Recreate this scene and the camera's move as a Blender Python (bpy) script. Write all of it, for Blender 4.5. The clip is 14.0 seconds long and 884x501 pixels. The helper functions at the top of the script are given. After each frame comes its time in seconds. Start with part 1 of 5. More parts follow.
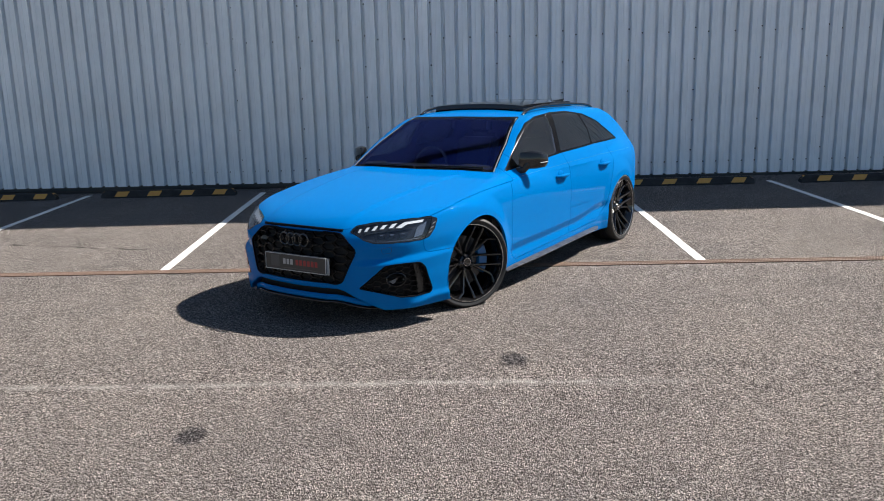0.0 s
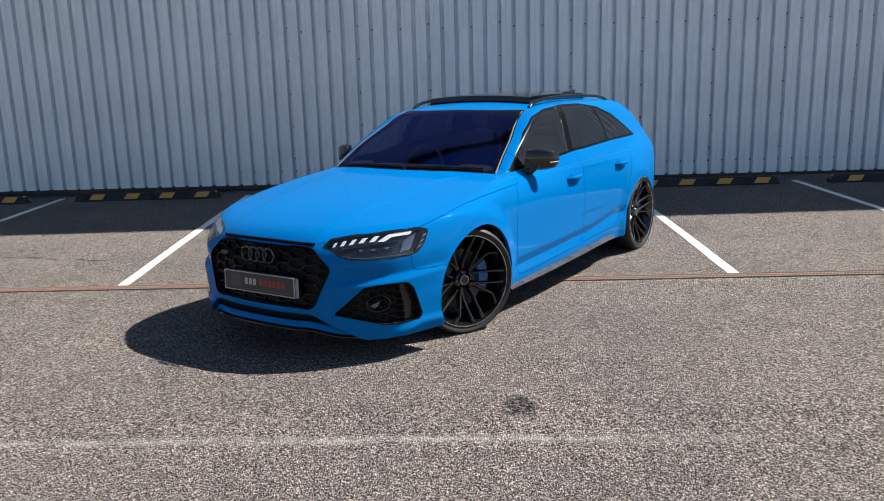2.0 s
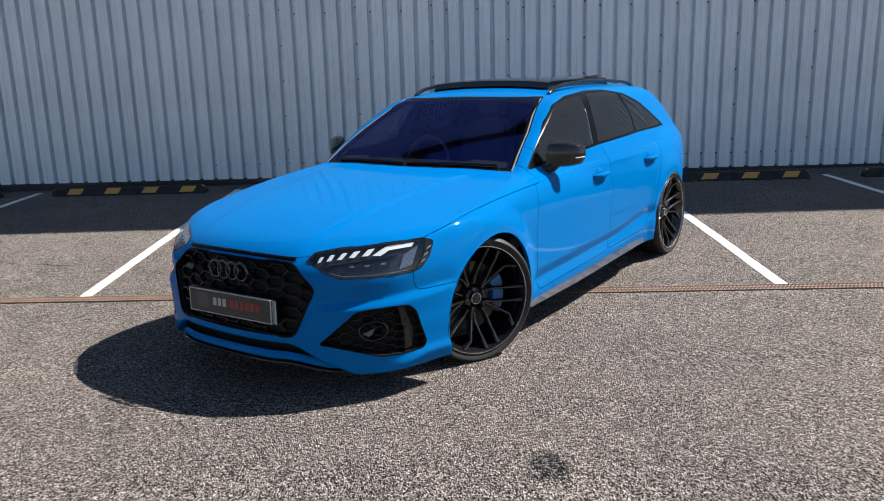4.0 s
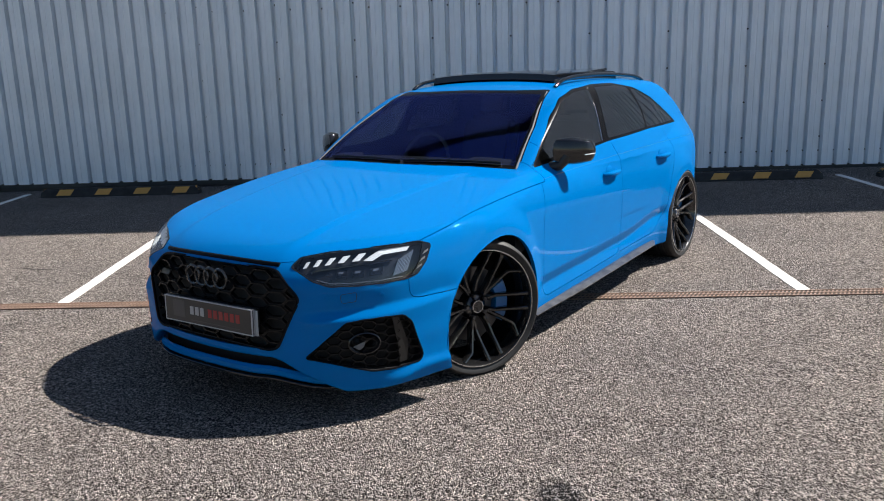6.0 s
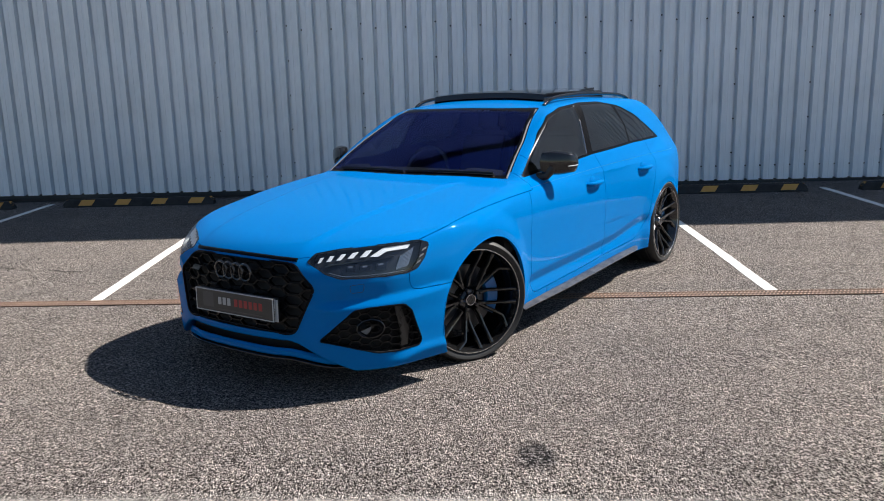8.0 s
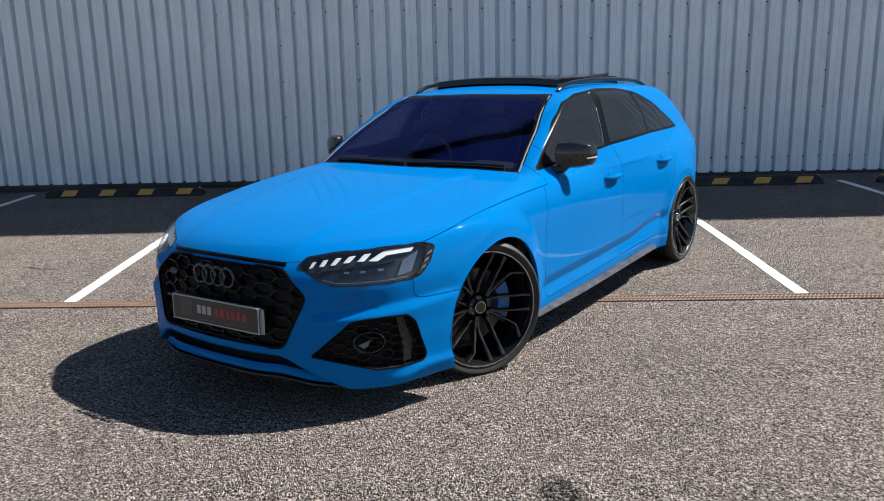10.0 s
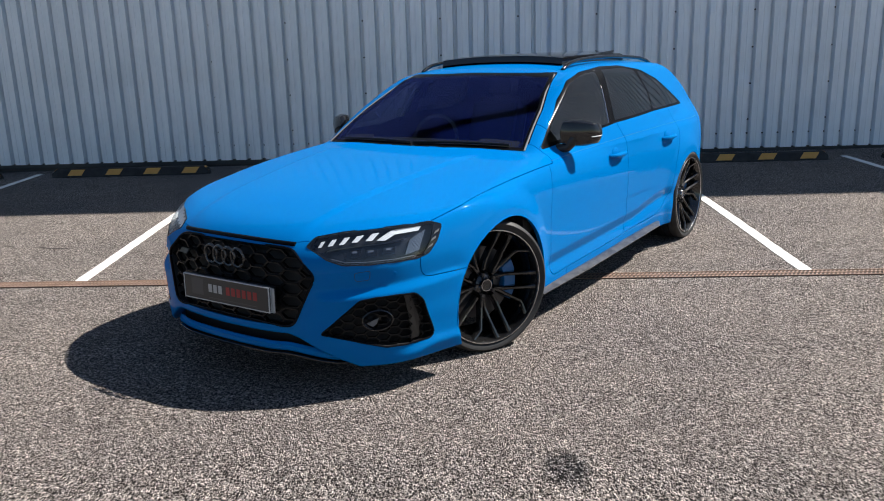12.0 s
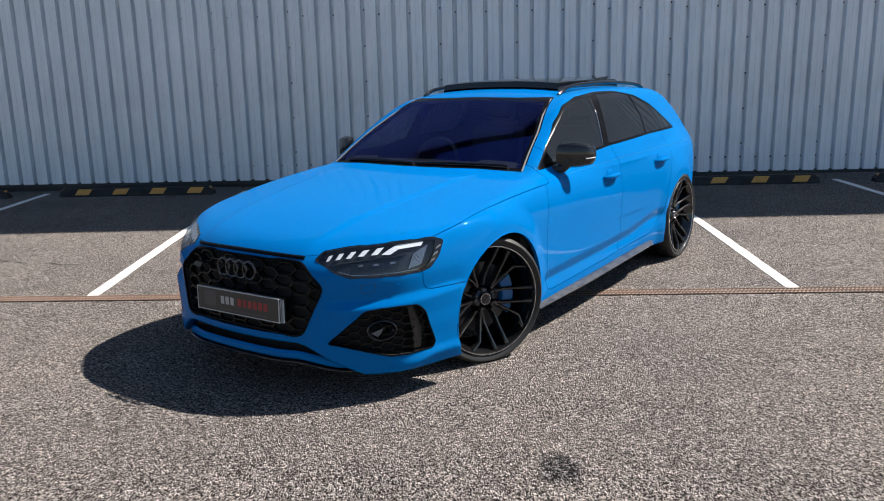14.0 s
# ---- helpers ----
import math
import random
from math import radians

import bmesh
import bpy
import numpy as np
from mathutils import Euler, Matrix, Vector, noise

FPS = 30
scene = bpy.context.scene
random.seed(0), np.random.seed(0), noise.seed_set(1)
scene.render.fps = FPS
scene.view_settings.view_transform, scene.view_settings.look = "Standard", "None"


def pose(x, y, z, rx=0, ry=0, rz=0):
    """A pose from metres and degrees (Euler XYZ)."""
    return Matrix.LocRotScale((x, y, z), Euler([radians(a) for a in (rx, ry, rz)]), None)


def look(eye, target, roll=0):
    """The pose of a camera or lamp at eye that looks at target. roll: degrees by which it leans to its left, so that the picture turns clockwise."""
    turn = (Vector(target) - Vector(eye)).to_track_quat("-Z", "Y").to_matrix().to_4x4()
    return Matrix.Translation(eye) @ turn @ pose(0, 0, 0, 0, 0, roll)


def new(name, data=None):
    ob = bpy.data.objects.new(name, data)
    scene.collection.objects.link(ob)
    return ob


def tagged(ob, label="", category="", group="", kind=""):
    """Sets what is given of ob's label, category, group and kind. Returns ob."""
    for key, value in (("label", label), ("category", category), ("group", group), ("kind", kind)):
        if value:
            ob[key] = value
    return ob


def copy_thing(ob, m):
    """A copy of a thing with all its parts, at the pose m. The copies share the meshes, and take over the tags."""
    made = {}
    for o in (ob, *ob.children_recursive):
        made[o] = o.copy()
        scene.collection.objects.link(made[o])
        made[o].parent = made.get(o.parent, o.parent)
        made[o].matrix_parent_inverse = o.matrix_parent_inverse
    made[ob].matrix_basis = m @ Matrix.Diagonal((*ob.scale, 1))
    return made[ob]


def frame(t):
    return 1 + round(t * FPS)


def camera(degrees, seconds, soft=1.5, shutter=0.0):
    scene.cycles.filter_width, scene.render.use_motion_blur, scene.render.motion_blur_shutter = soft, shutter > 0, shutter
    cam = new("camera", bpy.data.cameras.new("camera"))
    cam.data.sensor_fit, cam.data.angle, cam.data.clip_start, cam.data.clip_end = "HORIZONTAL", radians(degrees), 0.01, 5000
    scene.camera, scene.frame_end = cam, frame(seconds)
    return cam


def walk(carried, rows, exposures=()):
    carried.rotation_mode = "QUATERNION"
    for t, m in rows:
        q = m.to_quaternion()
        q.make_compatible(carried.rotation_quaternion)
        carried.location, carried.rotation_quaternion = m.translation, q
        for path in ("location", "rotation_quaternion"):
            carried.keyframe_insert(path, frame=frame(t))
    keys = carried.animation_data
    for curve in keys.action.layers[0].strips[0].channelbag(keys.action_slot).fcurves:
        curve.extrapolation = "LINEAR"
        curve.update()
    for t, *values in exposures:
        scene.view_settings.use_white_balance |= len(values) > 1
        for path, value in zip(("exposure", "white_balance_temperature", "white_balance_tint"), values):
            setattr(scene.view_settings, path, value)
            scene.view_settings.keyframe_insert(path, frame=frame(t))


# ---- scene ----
cam = camera(59.0, 14.0, soft=0.95)
PATH = [
    (0, (0.227, -0.216, 1.615), (0.138, 1.737, 1.196), -1.7),
    (0.5, (0.195, -0.008, 1.571), (0.102, 1.949, 1.169), -2.0),
    (1, (0.224, 0.225, 1.547), (0.124, 2.182, 1.148), -2.1),
    (1.5, (0.261, 0.455, 1.553), (0.161, 2.411, 1.146), -2.0),
    (2, (0.262, 0.666, 1.532), (0.162, 2.619, 1.111), -1.9),
    (2.5, (0.219, 0.892, 1.533), (0.122, 2.841, 1.092), -1.8),
    (5, (0.172, 1.737, 1.433), (0.066, 3.683, 0.987), -1.9),
    (5.5, (0.154, 1.83, 1.415), (0.051, 3.777, 0.971), -1.9),
    (6, (0.191, 1.767, 1.425), (0.083, 3.715, 0.984), -1.9),
    (6.5, (0.223, 1.535, 1.443), (0.113, 3.484, 1.01), -1.8),
    (7, (0.247, 1.349, 1.449), (0.133, 3.3, 1.026), -1.8),
    (7.5, (0.254, 1.269, 1.463), (0.138, 3.222, 1.049), -1.8),
    (8, (0.262, 1.27, 1.454), (0.14, 3.225, 1.049), -1.8),
    (10.5, (0.152, 1.81, 1.426), (0.045, 3.756, 0.976), -1.6),
    (11, (0.135, 1.843, 1.435), (0.029, 3.784, 0.964), -1.8),
    (11.5, (0.139, 1.802, 1.438), (0.028, 3.739, 0.952), -1.9),
    (12, (0.173, 1.664, 1.449), (0.051, 3.599, 0.959), -1.9),
    (12.5, (0.193, 1.506, 1.464), (0.06, 3.442, 0.982), -1.8),
    (13, (0.199, 1.381, 1.478), (0.06, 3.322, 1.014), -1.7),
    (13.5, (0.182, 1.386, 1.472), (0.048, 3.331, 1.024), -1.6),
    (14, (0.172, 1.469, 1.458), (0.054, 3.418, 1.024), -1.6),
]
walk(cam, [(t, look(eye, target, roll)) for t, eye, target, roll in PATH])

# ---- light ----
SUN = Vector((0.86, 0.285, 1.0)).normalized()
ELEVATION, AZIMUTH = math.asin(SUN.z), math.atan2(SUN.x, SUN.y)
world = bpy.data.worlds.new("sky")
scene.world = world
world.use_nodes = True
sky = world.node_tree.nodes.new("ShaderNodeTexSky")
sky.sky_type, sky.sun_disc = "NISHITA", False
sky.sun_elevation, sky.sun_rotation = ELEVATION, AZIMUTH
sky.dust_density, sky.ozone_density = 0.4, 2.0
world.node_tree.links.new(sky.outputs[0], world.node_tree.nodes["Background"].inputs[0])
world.node_tree.nodes["Background"].inputs[1].default_value = 0.053
sun = new("sun", bpy.data.lights.new("sun", "SUN"))
sun.data.energy, sun.data.angle, sun.data.color = 5.0, radians(0.53), (1.0, 0.95, 0.88)
sun.matrix_world = look(tuple(SUN * 40), (0, 0, 0))
scene.view_settings.exposure = 1.06

# ---- materials ----


def material(name, colour=(0.5, 0.5, 0.5), rough=0.5, metal=0.0, coat=0.0):
    m = bpy.data.materials.new(name)
    m.use_nodes = True
    b = m.node_tree.nodes["Principled BSDF"]
    b.inputs["Base Color"].default_value = (*colour, 1)
    b.inputs["Roughness"].default_value, b.inputs["Metallic"].default_value = rough, metal
    b.inputs["Coat Weight"].default_value, b.inputs["Coat Roughness"].default_value = coat, 0.02
    return m


def node(m, kind, **values):
    n = m.node_tree.nodes.new("ShaderNode" + kind)
    for key, value in values.items():
        n.inputs[key.replace("_", " ")].default_value = value
    return n


def link(m, a, b):
    m.node_tree.links.new(a, b)


def bsdf(m):
    return m.node_tree.nodes["Principled BSDF"]


def coords(m):
    return m.node_tree.nodes.new("ShaderNodeTexCoord").outputs["Object"]


def noise_of(m, scale, detail=4.0, rough=0.6, vector=None):
    n = node(m, "TexNoise", Scale=scale, Detail=detail, Roughness=rough)
    link(m, vector or coords(m), n.inputs["Vector"])
    return n.outputs["Fac"]


def ramp(m, source, stops):
    r = m.node_tree.nodes.new("ShaderNodeValToRGB")
    e = r.color_ramp.elements
    while len(e) < len(stops):
        e.new(0.5)
    for k, (at, c) in zip(e, stops):
        k.position, k.color = at, (*c, 1) if len(c) == 3 else c
    link(m, source, r.inputs[0])
    return r.outputs[0]


def mix(m, fac, a, b, kind="MIX"):
    n = m.node_tree.nodes.new("ShaderNodeMix")
    n.data_type, n.blend_type = "RGBA", kind
    for value, key in ((fac, 0), (a, 6), (b, 7)):
        if hasattr(value, "links"):
            link(m, value, n.inputs[key])
        elif isinstance(value, (int, float)):
            n.inputs[key].default_value = value
        else:
            n.inputs[key].default_value = (*value, 1)
    return n.outputs[2]


def bump(m, height, strength, distance):
    n = node(m, "Bump", Strength=strength, Distance=distance)
    link(m, height, n.inputs["Height"])
    link(m, n.outputs[0], bsdf(m).inputs["Normal"])
    return n


def worn(name, colour, rough=0.5, spread=0.15, scale=6.0, relief=0.0, metal=0.0, coat=0.0):
    """A plain surface with two scales of tone and roughness."""
    m = material(name, colour, rough, metal, coat)
    big, fine = noise_of(m, scale), noise_of(m, scale * 30)
    low = tuple(c * (1 - spread) for c in colour)
    high = tuple(min(1, c * (1 + spread)) for c in colour)
    base = mix(m, fine, low, high)
    link(m, mix(m, big, base, tuple(c * (1 - spread) for c in colour)), bsdf(m).inputs["Base Color"])
    r = ramp(m, big, [(0.3, (rough * 0.85,) * 3), (0.7, (min(1, rough * 1.15),) * 3)])
    link(m, r, bsdf(m).inputs["Roughness"])
    if relief:
        bump(m, fine, 0.5, relief)
    return m


PAINT = material("blue paint", (0.0, 0.12, 0.37), 0.3, 0.0, 0.45)
flake = noise_of(PAINT, 900.0, 1.0)
bsdf(PAINT).inputs["Specular IOR Level"].default_value = 0.0
bsdf(PAINT).inputs["Coat IOR"].default_value, bsdf(PAINT).inputs["Coat Roughness"].default_value = 1.3, 0.025
link(PAINT, mix(PAINT, flake, (0.0, 0.122, 0.375), (0.0, 0.14, 0.43)), bsdf(PAINT).inputs["Base Color"])
link(PAINT, ramp(PAINT, noise_of(PAINT, 3.0), [(0.35, (0.28,) * 3), (0.75, (0.34,) * 3)]), bsdf(PAINT).inputs["Roughness"])
GLOSS = material("gloss black", (0.006, 0.006, 0.007), 0.06, 0.0, 0.4)
SATIN = worn("satin black plastic", (0.007, 0.007, 0.0075), 0.36, 0.2, 8.0, 0.0004)
RUBBER = worn("tyre rubber", (0.007, 0.007, 0.0075), 0.6, 0.25, 9.0, 0.0005)
ALLOY = material("black alloy", (0.007, 0.007, 0.0075), 0.16, 0.0, 0.5)
bsdf(ALLOY).inputs["Specular IOR Level"].default_value = 0.6
STEEL = worn("brake steel", (0.1, 0.1, 0.105), 0.35, 0.2, 9.0, 0.0, 0.9)
SILVER = material("bright trim", (0.6, 0.6, 0.62), 0.16, 1.0)
DARK = material("dark inside", (0.004, 0.004, 0.005), 0.7)
LAMP_WHITE = material("white lamp bar", (0.6, 0.61, 0.62), 0.3)
bsdf(LAMP_WHITE).inputs["Emission Color"].default_value = (1, 1, 1, 1)
bsdf(LAMP_WHITE).inputs["Emission Strength"].default_value = 0.06

# ---- the ground, the wall and the bay ----


def part(name, bm, mat, parent=None, label=""):
    """Links a bmesh as one mesh object, under a thing if there is one."""
    me = bpy.data.meshes.new(name)
    bm.to_mesh(me)
    bm.free()
    for mm in mat if isinstance(mat, (list, tuple)) else [mat]:
        me.materials.append(mm)
    ob = new(name, me)
    ob.parent = parent
    return tagged(ob, label)


def box(bm, lo, hi):
    lo, hi = Vector(lo), Vector(hi)
    m = Matrix.Translation((lo + hi) / 2) @ Matrix.Diagonal((*(hi - lo), 1))
    return bmesh.ops.create_cube(bm, size=1, matrix=m)["verts"]


def bevelled(bm, width, segments=2):
    bmesh.ops.bevel(bm, geom=list(bm.edges), offset=width, segments=segments, affect="EDGES", clamp_overlap=True)
    return bm


def prism(bm, outline, z0, z1):
    """A flat plate with the outline [(x, y)...], from z0 to z1."""
    low = [bm.verts.new((x, y, z0)) for x, y in outline]
    top = [bm.verts.new((x, y, z1)) for x, y in outline]
    n = len(outline)
    bm.faces.new(top), bm.faces.new(low[::-1])
    for k in range(n):
        bm.faces.new((low[k], low[(k + 1) % n], top[(k + 1) % n], top[k]))


def smooth(ob, angle=0.6):
    for p in ob.data.polygons:
        p.use_smooth = True
    ob.data.set_sharp_from_angle(angle=angle)
    return ob



WALL_Y, WALL_TOP = 12.53, 10.75
SHEET, PITCH = 1.042, 1.042 / 5
DRAIN_Y = 6.69


def ground_z(y):
    """The lot falls a little towards the drain."""
    return -0.022 * math.exp(-(((y - 6.4) / 1.7) ** 2))


# asphalt: pale and dark chippings with shade painted between them, stains, a pale laying seam
ASPHALT = material("worn asphalt", (0.2, 0.19, 0.18), 0.85)
bsdf(ASPHALT).inputs["Specular IOR Level"].default_value = 0.08
m = ASPHALT
pos = coords(m)
chip = node(m, "TexVoronoi", Scale=95.0, Randomness=1.0)
link(m, pos, chip.inputs["Vector"])
tone = node(m, "SeparateColor")
link(m, chip.outputs["Color"], tone.inputs[0])
stones = ramp(m, tone.outputs[0], [(0.0, (0.2, 0.178, 0.165)), (0.35, (0.34, 0.306, 0.286)), (0.6, (0.44, 0.4, 0.376)), (1.0, (0.66, 0.604, 0.574))])
grit = noise_of(m, 240.0, 3.0, 0.7, pos)
# slanting small shadows of the stones, put into the colour at two sizes
lean = m.node_tree.nodes.new("ShaderNodeMapping")
lean.inputs["Rotation"].default_value, lean.inputs["Scale"].default_value = (0, 0, 0.35), (1.0, 0.62, 1.0)
link(m, pos, lean.inputs[0])
worms = noise_of(m, 165.0, 0.6, 0.5, lean.outputs[0])
gap_shade = ramp(m, worms, [(0.38, (0.13, 0.126, 0.126)), (0.48, (0.8, 0.79, 0.79)), (0.6, (1.02, 1.02, 1.02))])
base = mix(m, 1.0, stones, gap_shade, "MULTIPLY")
coarse = noise_of(m, 95.0, 1.0, 0.6, lean.outputs[0])
base = mix(m, 1.0, base, ramp(m, coarse, [(0.38, (0.55, 0.54, 0.54)), (0.49, (1.02, 1.02, 1.02)), (0.62, (1.35, 1.33, 1.32))]), "MULTIPLY")
base = mix(m, 0.3, base, ramp(m, grit, [(0.3, (0.5, 0.5, 0.5)), (0.7, (1.45, 1.4, 1.36))]), "MULTIPLY")
broad = noise_of(m, 0.7, 4.0, 0.6, pos)
base = mix(m, 0.5, base, ramp(m, broad, [(0.35, (0.75, 0.76, 0.78)), (0.65, (1.2, 1.18, 1.15))]), "MULTIPLY")
mid = noise_of(m, 6.0, 3.0, 0.6, pos)
base = mix(m, 0.4, base, ramp(m, mid, [(0.35, (0.8, 0.8, 0.8)), (0.65, (1.15, 1.14, 1.12))]), "MULTIPLY")
split = node(m, "SeparateXYZ")
link(m, pos, split.inputs[0])


def sums(kind, a, b):
    n = m.node_tree.nodes.new("ShaderNodeMath")
    n.operation = kind
    for k, value in enumerate((a, b)):
        if hasattr(value, "links"):
            link(m, value, n.inputs[k])
        else:
            n.inputs[k].default_value = value
    return n.outputs[0]


def stain(x, y, radius, stretch):
    """One inside a ragged spot, nought outside."""
    dx, dy = sums("SUBTRACT", split.outputs[0], x), sums("MULTIPLY", sums("SUBTRACT", split.outputs[1], y), stretch)
    d = sums("SQRT", sums("ADD", sums("MULTIPLY", dx, dx), sums("MULTIPLY", dy, dy)), 0.0)
    d = sums("ADD", d, sums("MULTIPLY", sums("SUBTRACT", ragged, 0.5), radius * 1.3))
    return ramp(m, sums("DIVIDE", d, radius * 2), [(0.3, (1, 1, 1)), (0.55, (0, 0, 0))])


ragged = noise_of(m, 22.0, 4.0, 0.7, pos)
for x, y, radius in ((0.435, 4.2, 0.1), (-1.16, 3.2, 0.085)):
    base = mix(m, stain(x, y, radius, 0.75), base, mix(m, 1.0, base, ramp(m, coarse, [(0.42, (0.14, 0.15, 0.17)), (0.62, (0.58, 0.6, 0.64))]), "MULTIPLY"))
# the seam: a thin pale line across the lot
wave = sums("MULTIPLY", sums("SUBTRACT", noise_of(m, 1.1, 3.0, 0.6, pos), 0.5), 0.12)
off = sums("ABSOLUTE", sums("ADD", sums("SUBTRACT", split.outputs[1], 3.84), wave), 0.0)
seam = ramp(m, sums("MULTIPLY", off, 8.0), [(0.0, (0.85, 0.85, 0.85)), (0.2, (0.4, 0.4, 0.4)), (0.5, (0, 0, 0))])
seam = mix(m, 1.0, seam, ramp(m, noise_of(m, 9.0, 4.0, 0.7, pos), [(0.4, (0.15, 0.15, 0.15)), (0.62, (1, 1, 1))]), "MULTIPLY")
seam = mix(m, 1.0, seam, ramp(m, sums("MULTIPLY", sums("ADD", split.outputs[0], 3.5), 0.15), [(0.0, (0.6, 0.6, 0.6)), (0.68, (1, 1, 1)), (0.75, (0, 0, 0))]), "MULTIPLY")
base = mix(m, seam, base, (0.68, 0.64, 0.6))
# a ragged dark crack behind the drain
wander = sums("MULTIPLY", sums("SUBTRACT", noise_of(m, 4.0, 4.0, 0.65, pos), 0.5), 0.2)
line_y = sums("ADD", sums("MULTIPLY", sums("ADD", split.outputs[0], 3.936), -0.24), 7.86)
off = sums("ABSOLUTE", sums("ADD", sums("SUBTRACT", split.outputs[1], line_y), wander), 0.0)
crack = ramp(m, sums("MULTIPLY", off, 13.0), [(0.1, (0.75, 0.75, 0.75)), (0.5, (0, 0, 0))])
crack = mix(m, 1.0, crack, ramp(m, noise_of(m, 5.0, 3.0, 0.6, pos), [(0.42, (0, 0, 0)), (0.55, (1, 1, 1))]), "MULTIPLY")
ends = ramp(m, sums("MULTIPLY", sums("ADD", split.outputs[0], 8.0), 0.1), [(0.47, (1, 1, 1)), (0.52, (0, 0, 0))])
crack = mix(m, 1.0, crack, ends, "MULTIPLY")
base = mix(m, crack, base, (0.03, 0.028, 0.027))
link(m, base, bsdf(m).inputs["Base Color"])
height = sums("ADD", sums("MULTIPLY", grit, 0.3), worms)
height = sums("ADD", height, sums("MULTIPLY", coarse, 0.6))
bump(m, height, 1.0, 0.07)

WHITE_LINE = material("worn white line paint", (0.7, 0.7, 0.67), 0.7)
m = WHITE_LINE
spots = ramp(m, noise_of(m, 90.0, 4.0, 0.7), [(0.28, (0.4, 0.39, 0.36)), (0.4, (0.7, 0.69, 0.65)), (0.7, (0.8, 0.79, 0.75))])
link(m, mix(m, 0.6, spots, ramp(m, noise_of(m, 3.0), [(0.3, (0.85, 0.85, 0.84)), (0.6, (1, 1, 1))]), "MULTIPLY"), bsdf(m).inputs["Base Color"])
bump(m, noise_of(m, 150.0), 0.6, 0.003)

CLADDING = material("grey-blue coated steel", (0.4, 0.45, 0.5), 0.34)
bsdf(CLADDING).inputs["Specular IOR Level"].default_value = 0.8
m = CLADDING
streak = m.node_tree.nodes.new("ShaderNodeMapping")
streak.inputs["Scale"].default_value = (9.0, 9.0, 0.35)
link(m, coords(m), streak.inputs[0])
runs = noise_of(m, 2.2, 6.0, 0.65, streak.outputs[0])
dust = noise_of(m, 1.3, 4.0, 0.6)
tint = ramp(m, runs, [(0.3, (0.7, 0.755, 0.8)), (0.7, (0.8, 0.845, 0.88))])
own = m.node_tree.nodes.new("ShaderNodeObjectInfo")
tint = mix(m, 0.5, tint, ramp(m, own.outputs["Random"], [(0.0, (0.9, 0.91, 0.92)), (1.0, (1.06, 1.05, 1.05))]), "MULTIPLY")
link(m, mix(m, 0.35, tint, ramp(m, dust, [(0.35, (0.8, 0.8, 0.8)), (0.65, (1.1, 1.1, 1.1))]), "MULTIPLY"), bsdf(m).inputs["Base Color"])
link(m, ramp(m, dust, [(0.3, (0.27,) * 3), (0.7, (0.4,) * 3)]), bsdf(m).inputs["Roughness"])
SCREW = worn("dull screw head", (0.1, 0.105, 0.11), 0.5, 0.3, 40, 0.0, 0.6)
BLACK_RUBBER = worn("black recycled rubber", (0.02, 0.02, 0.021), 0.8, 0.35, 10, 0.001)
YELLOW = worn("yellow reflective patch", (0.62, 0.31, 0.06), 0.5, 0.2, 14)
CONCRETE = worn("dark concrete foot", (0.09, 0.09, 0.09), 0.85, 0.3, 3, 0.002)
RUST = worn("rusty cast iron", (0.27, 0.175, 0.13), 0.75, 0.35, 8, 0.001)
PIT_SHADE = material("black painted as channel shade", (0.01, 0.009, 0.008), 0.9)
GUTTER = worn("dark grey gutter", (0.05, 0.055, 0.06), 0.4, 0.2, 3)

bm = bmesh.new()
rows_y = [-900, -300, -100, -30, -10, 0, 1.5] + [2 + 0.25 * k for k in range(40)] + [12.2, 14, 30, 100, 300, 900]
cols_x = [-900, -200, -50, -15, -5, 0, 5, 15, 50, 200, 900]
lattice = [[bm.verts.new((x, y, ground_z(y))) for x in cols_x] for y in rows_y]
for a, b in zip(lattice, lattice[1:]):
    for i in range(len(cols_x) - 1):
        bm.faces.new((a[i], a[i + 1], b[i + 1], b[i]))
tagged(part("ground", bm, ASPHALT), "worn grey asphalt with pale and dark chippings", "ground", kind="structure")

# the clad wall: sheets side by side on one frame
wall = tagged(new("wall_north"), "tall grey-blue ribbed steel cladding", "wall", kind="structure")
wall.matrix_world = pose(0, WALL_Y, 0, 0, 0.3, 1.8)
bm = bmesh.new()
box(bm, (-41, 0.05, -0.6), (46, 0.25, WALL_TOP - 0.1))
part("backing", bm, CONCRETE, wall)
bm = bmesh.new()
box(bm, (-41, -0.01, 0.02), (46, 0.045, 0.085))
part("foot_flashing", bm, GUTTER, wall, "dark foot flashing")
bm = bmesh.new()
profile = [(0.0, 0.022), (0.018, 0.022)]
for k in range(5):
    x = k * PITCH + 0.018
    profile += [(x + 0.013, -0.058), (x + 0.072, -0.06), (x + 0.076, -0.056), (x + 0.086, -0.056), (x + 0.09, -0.06), (x + PITCH - 0.049, -0.058), (x + PITCH - 0.036, 0.022), (x + PITCH, 0.022)]
profile[-1] = (SHEET + 0.015, 0.0235)
low, high = ([bm.verts.new((x, y, z)) for x, y in profile] for z in (0.075, WALL_TOP))
for k in range(len(profile) - 1):
    bm.faces.new((low[k], low[k + 1], high[k + 1], high[k]))
sheet = part("cladding_sheet", bm, CLADDING, wall)
bm = bmesh.new()
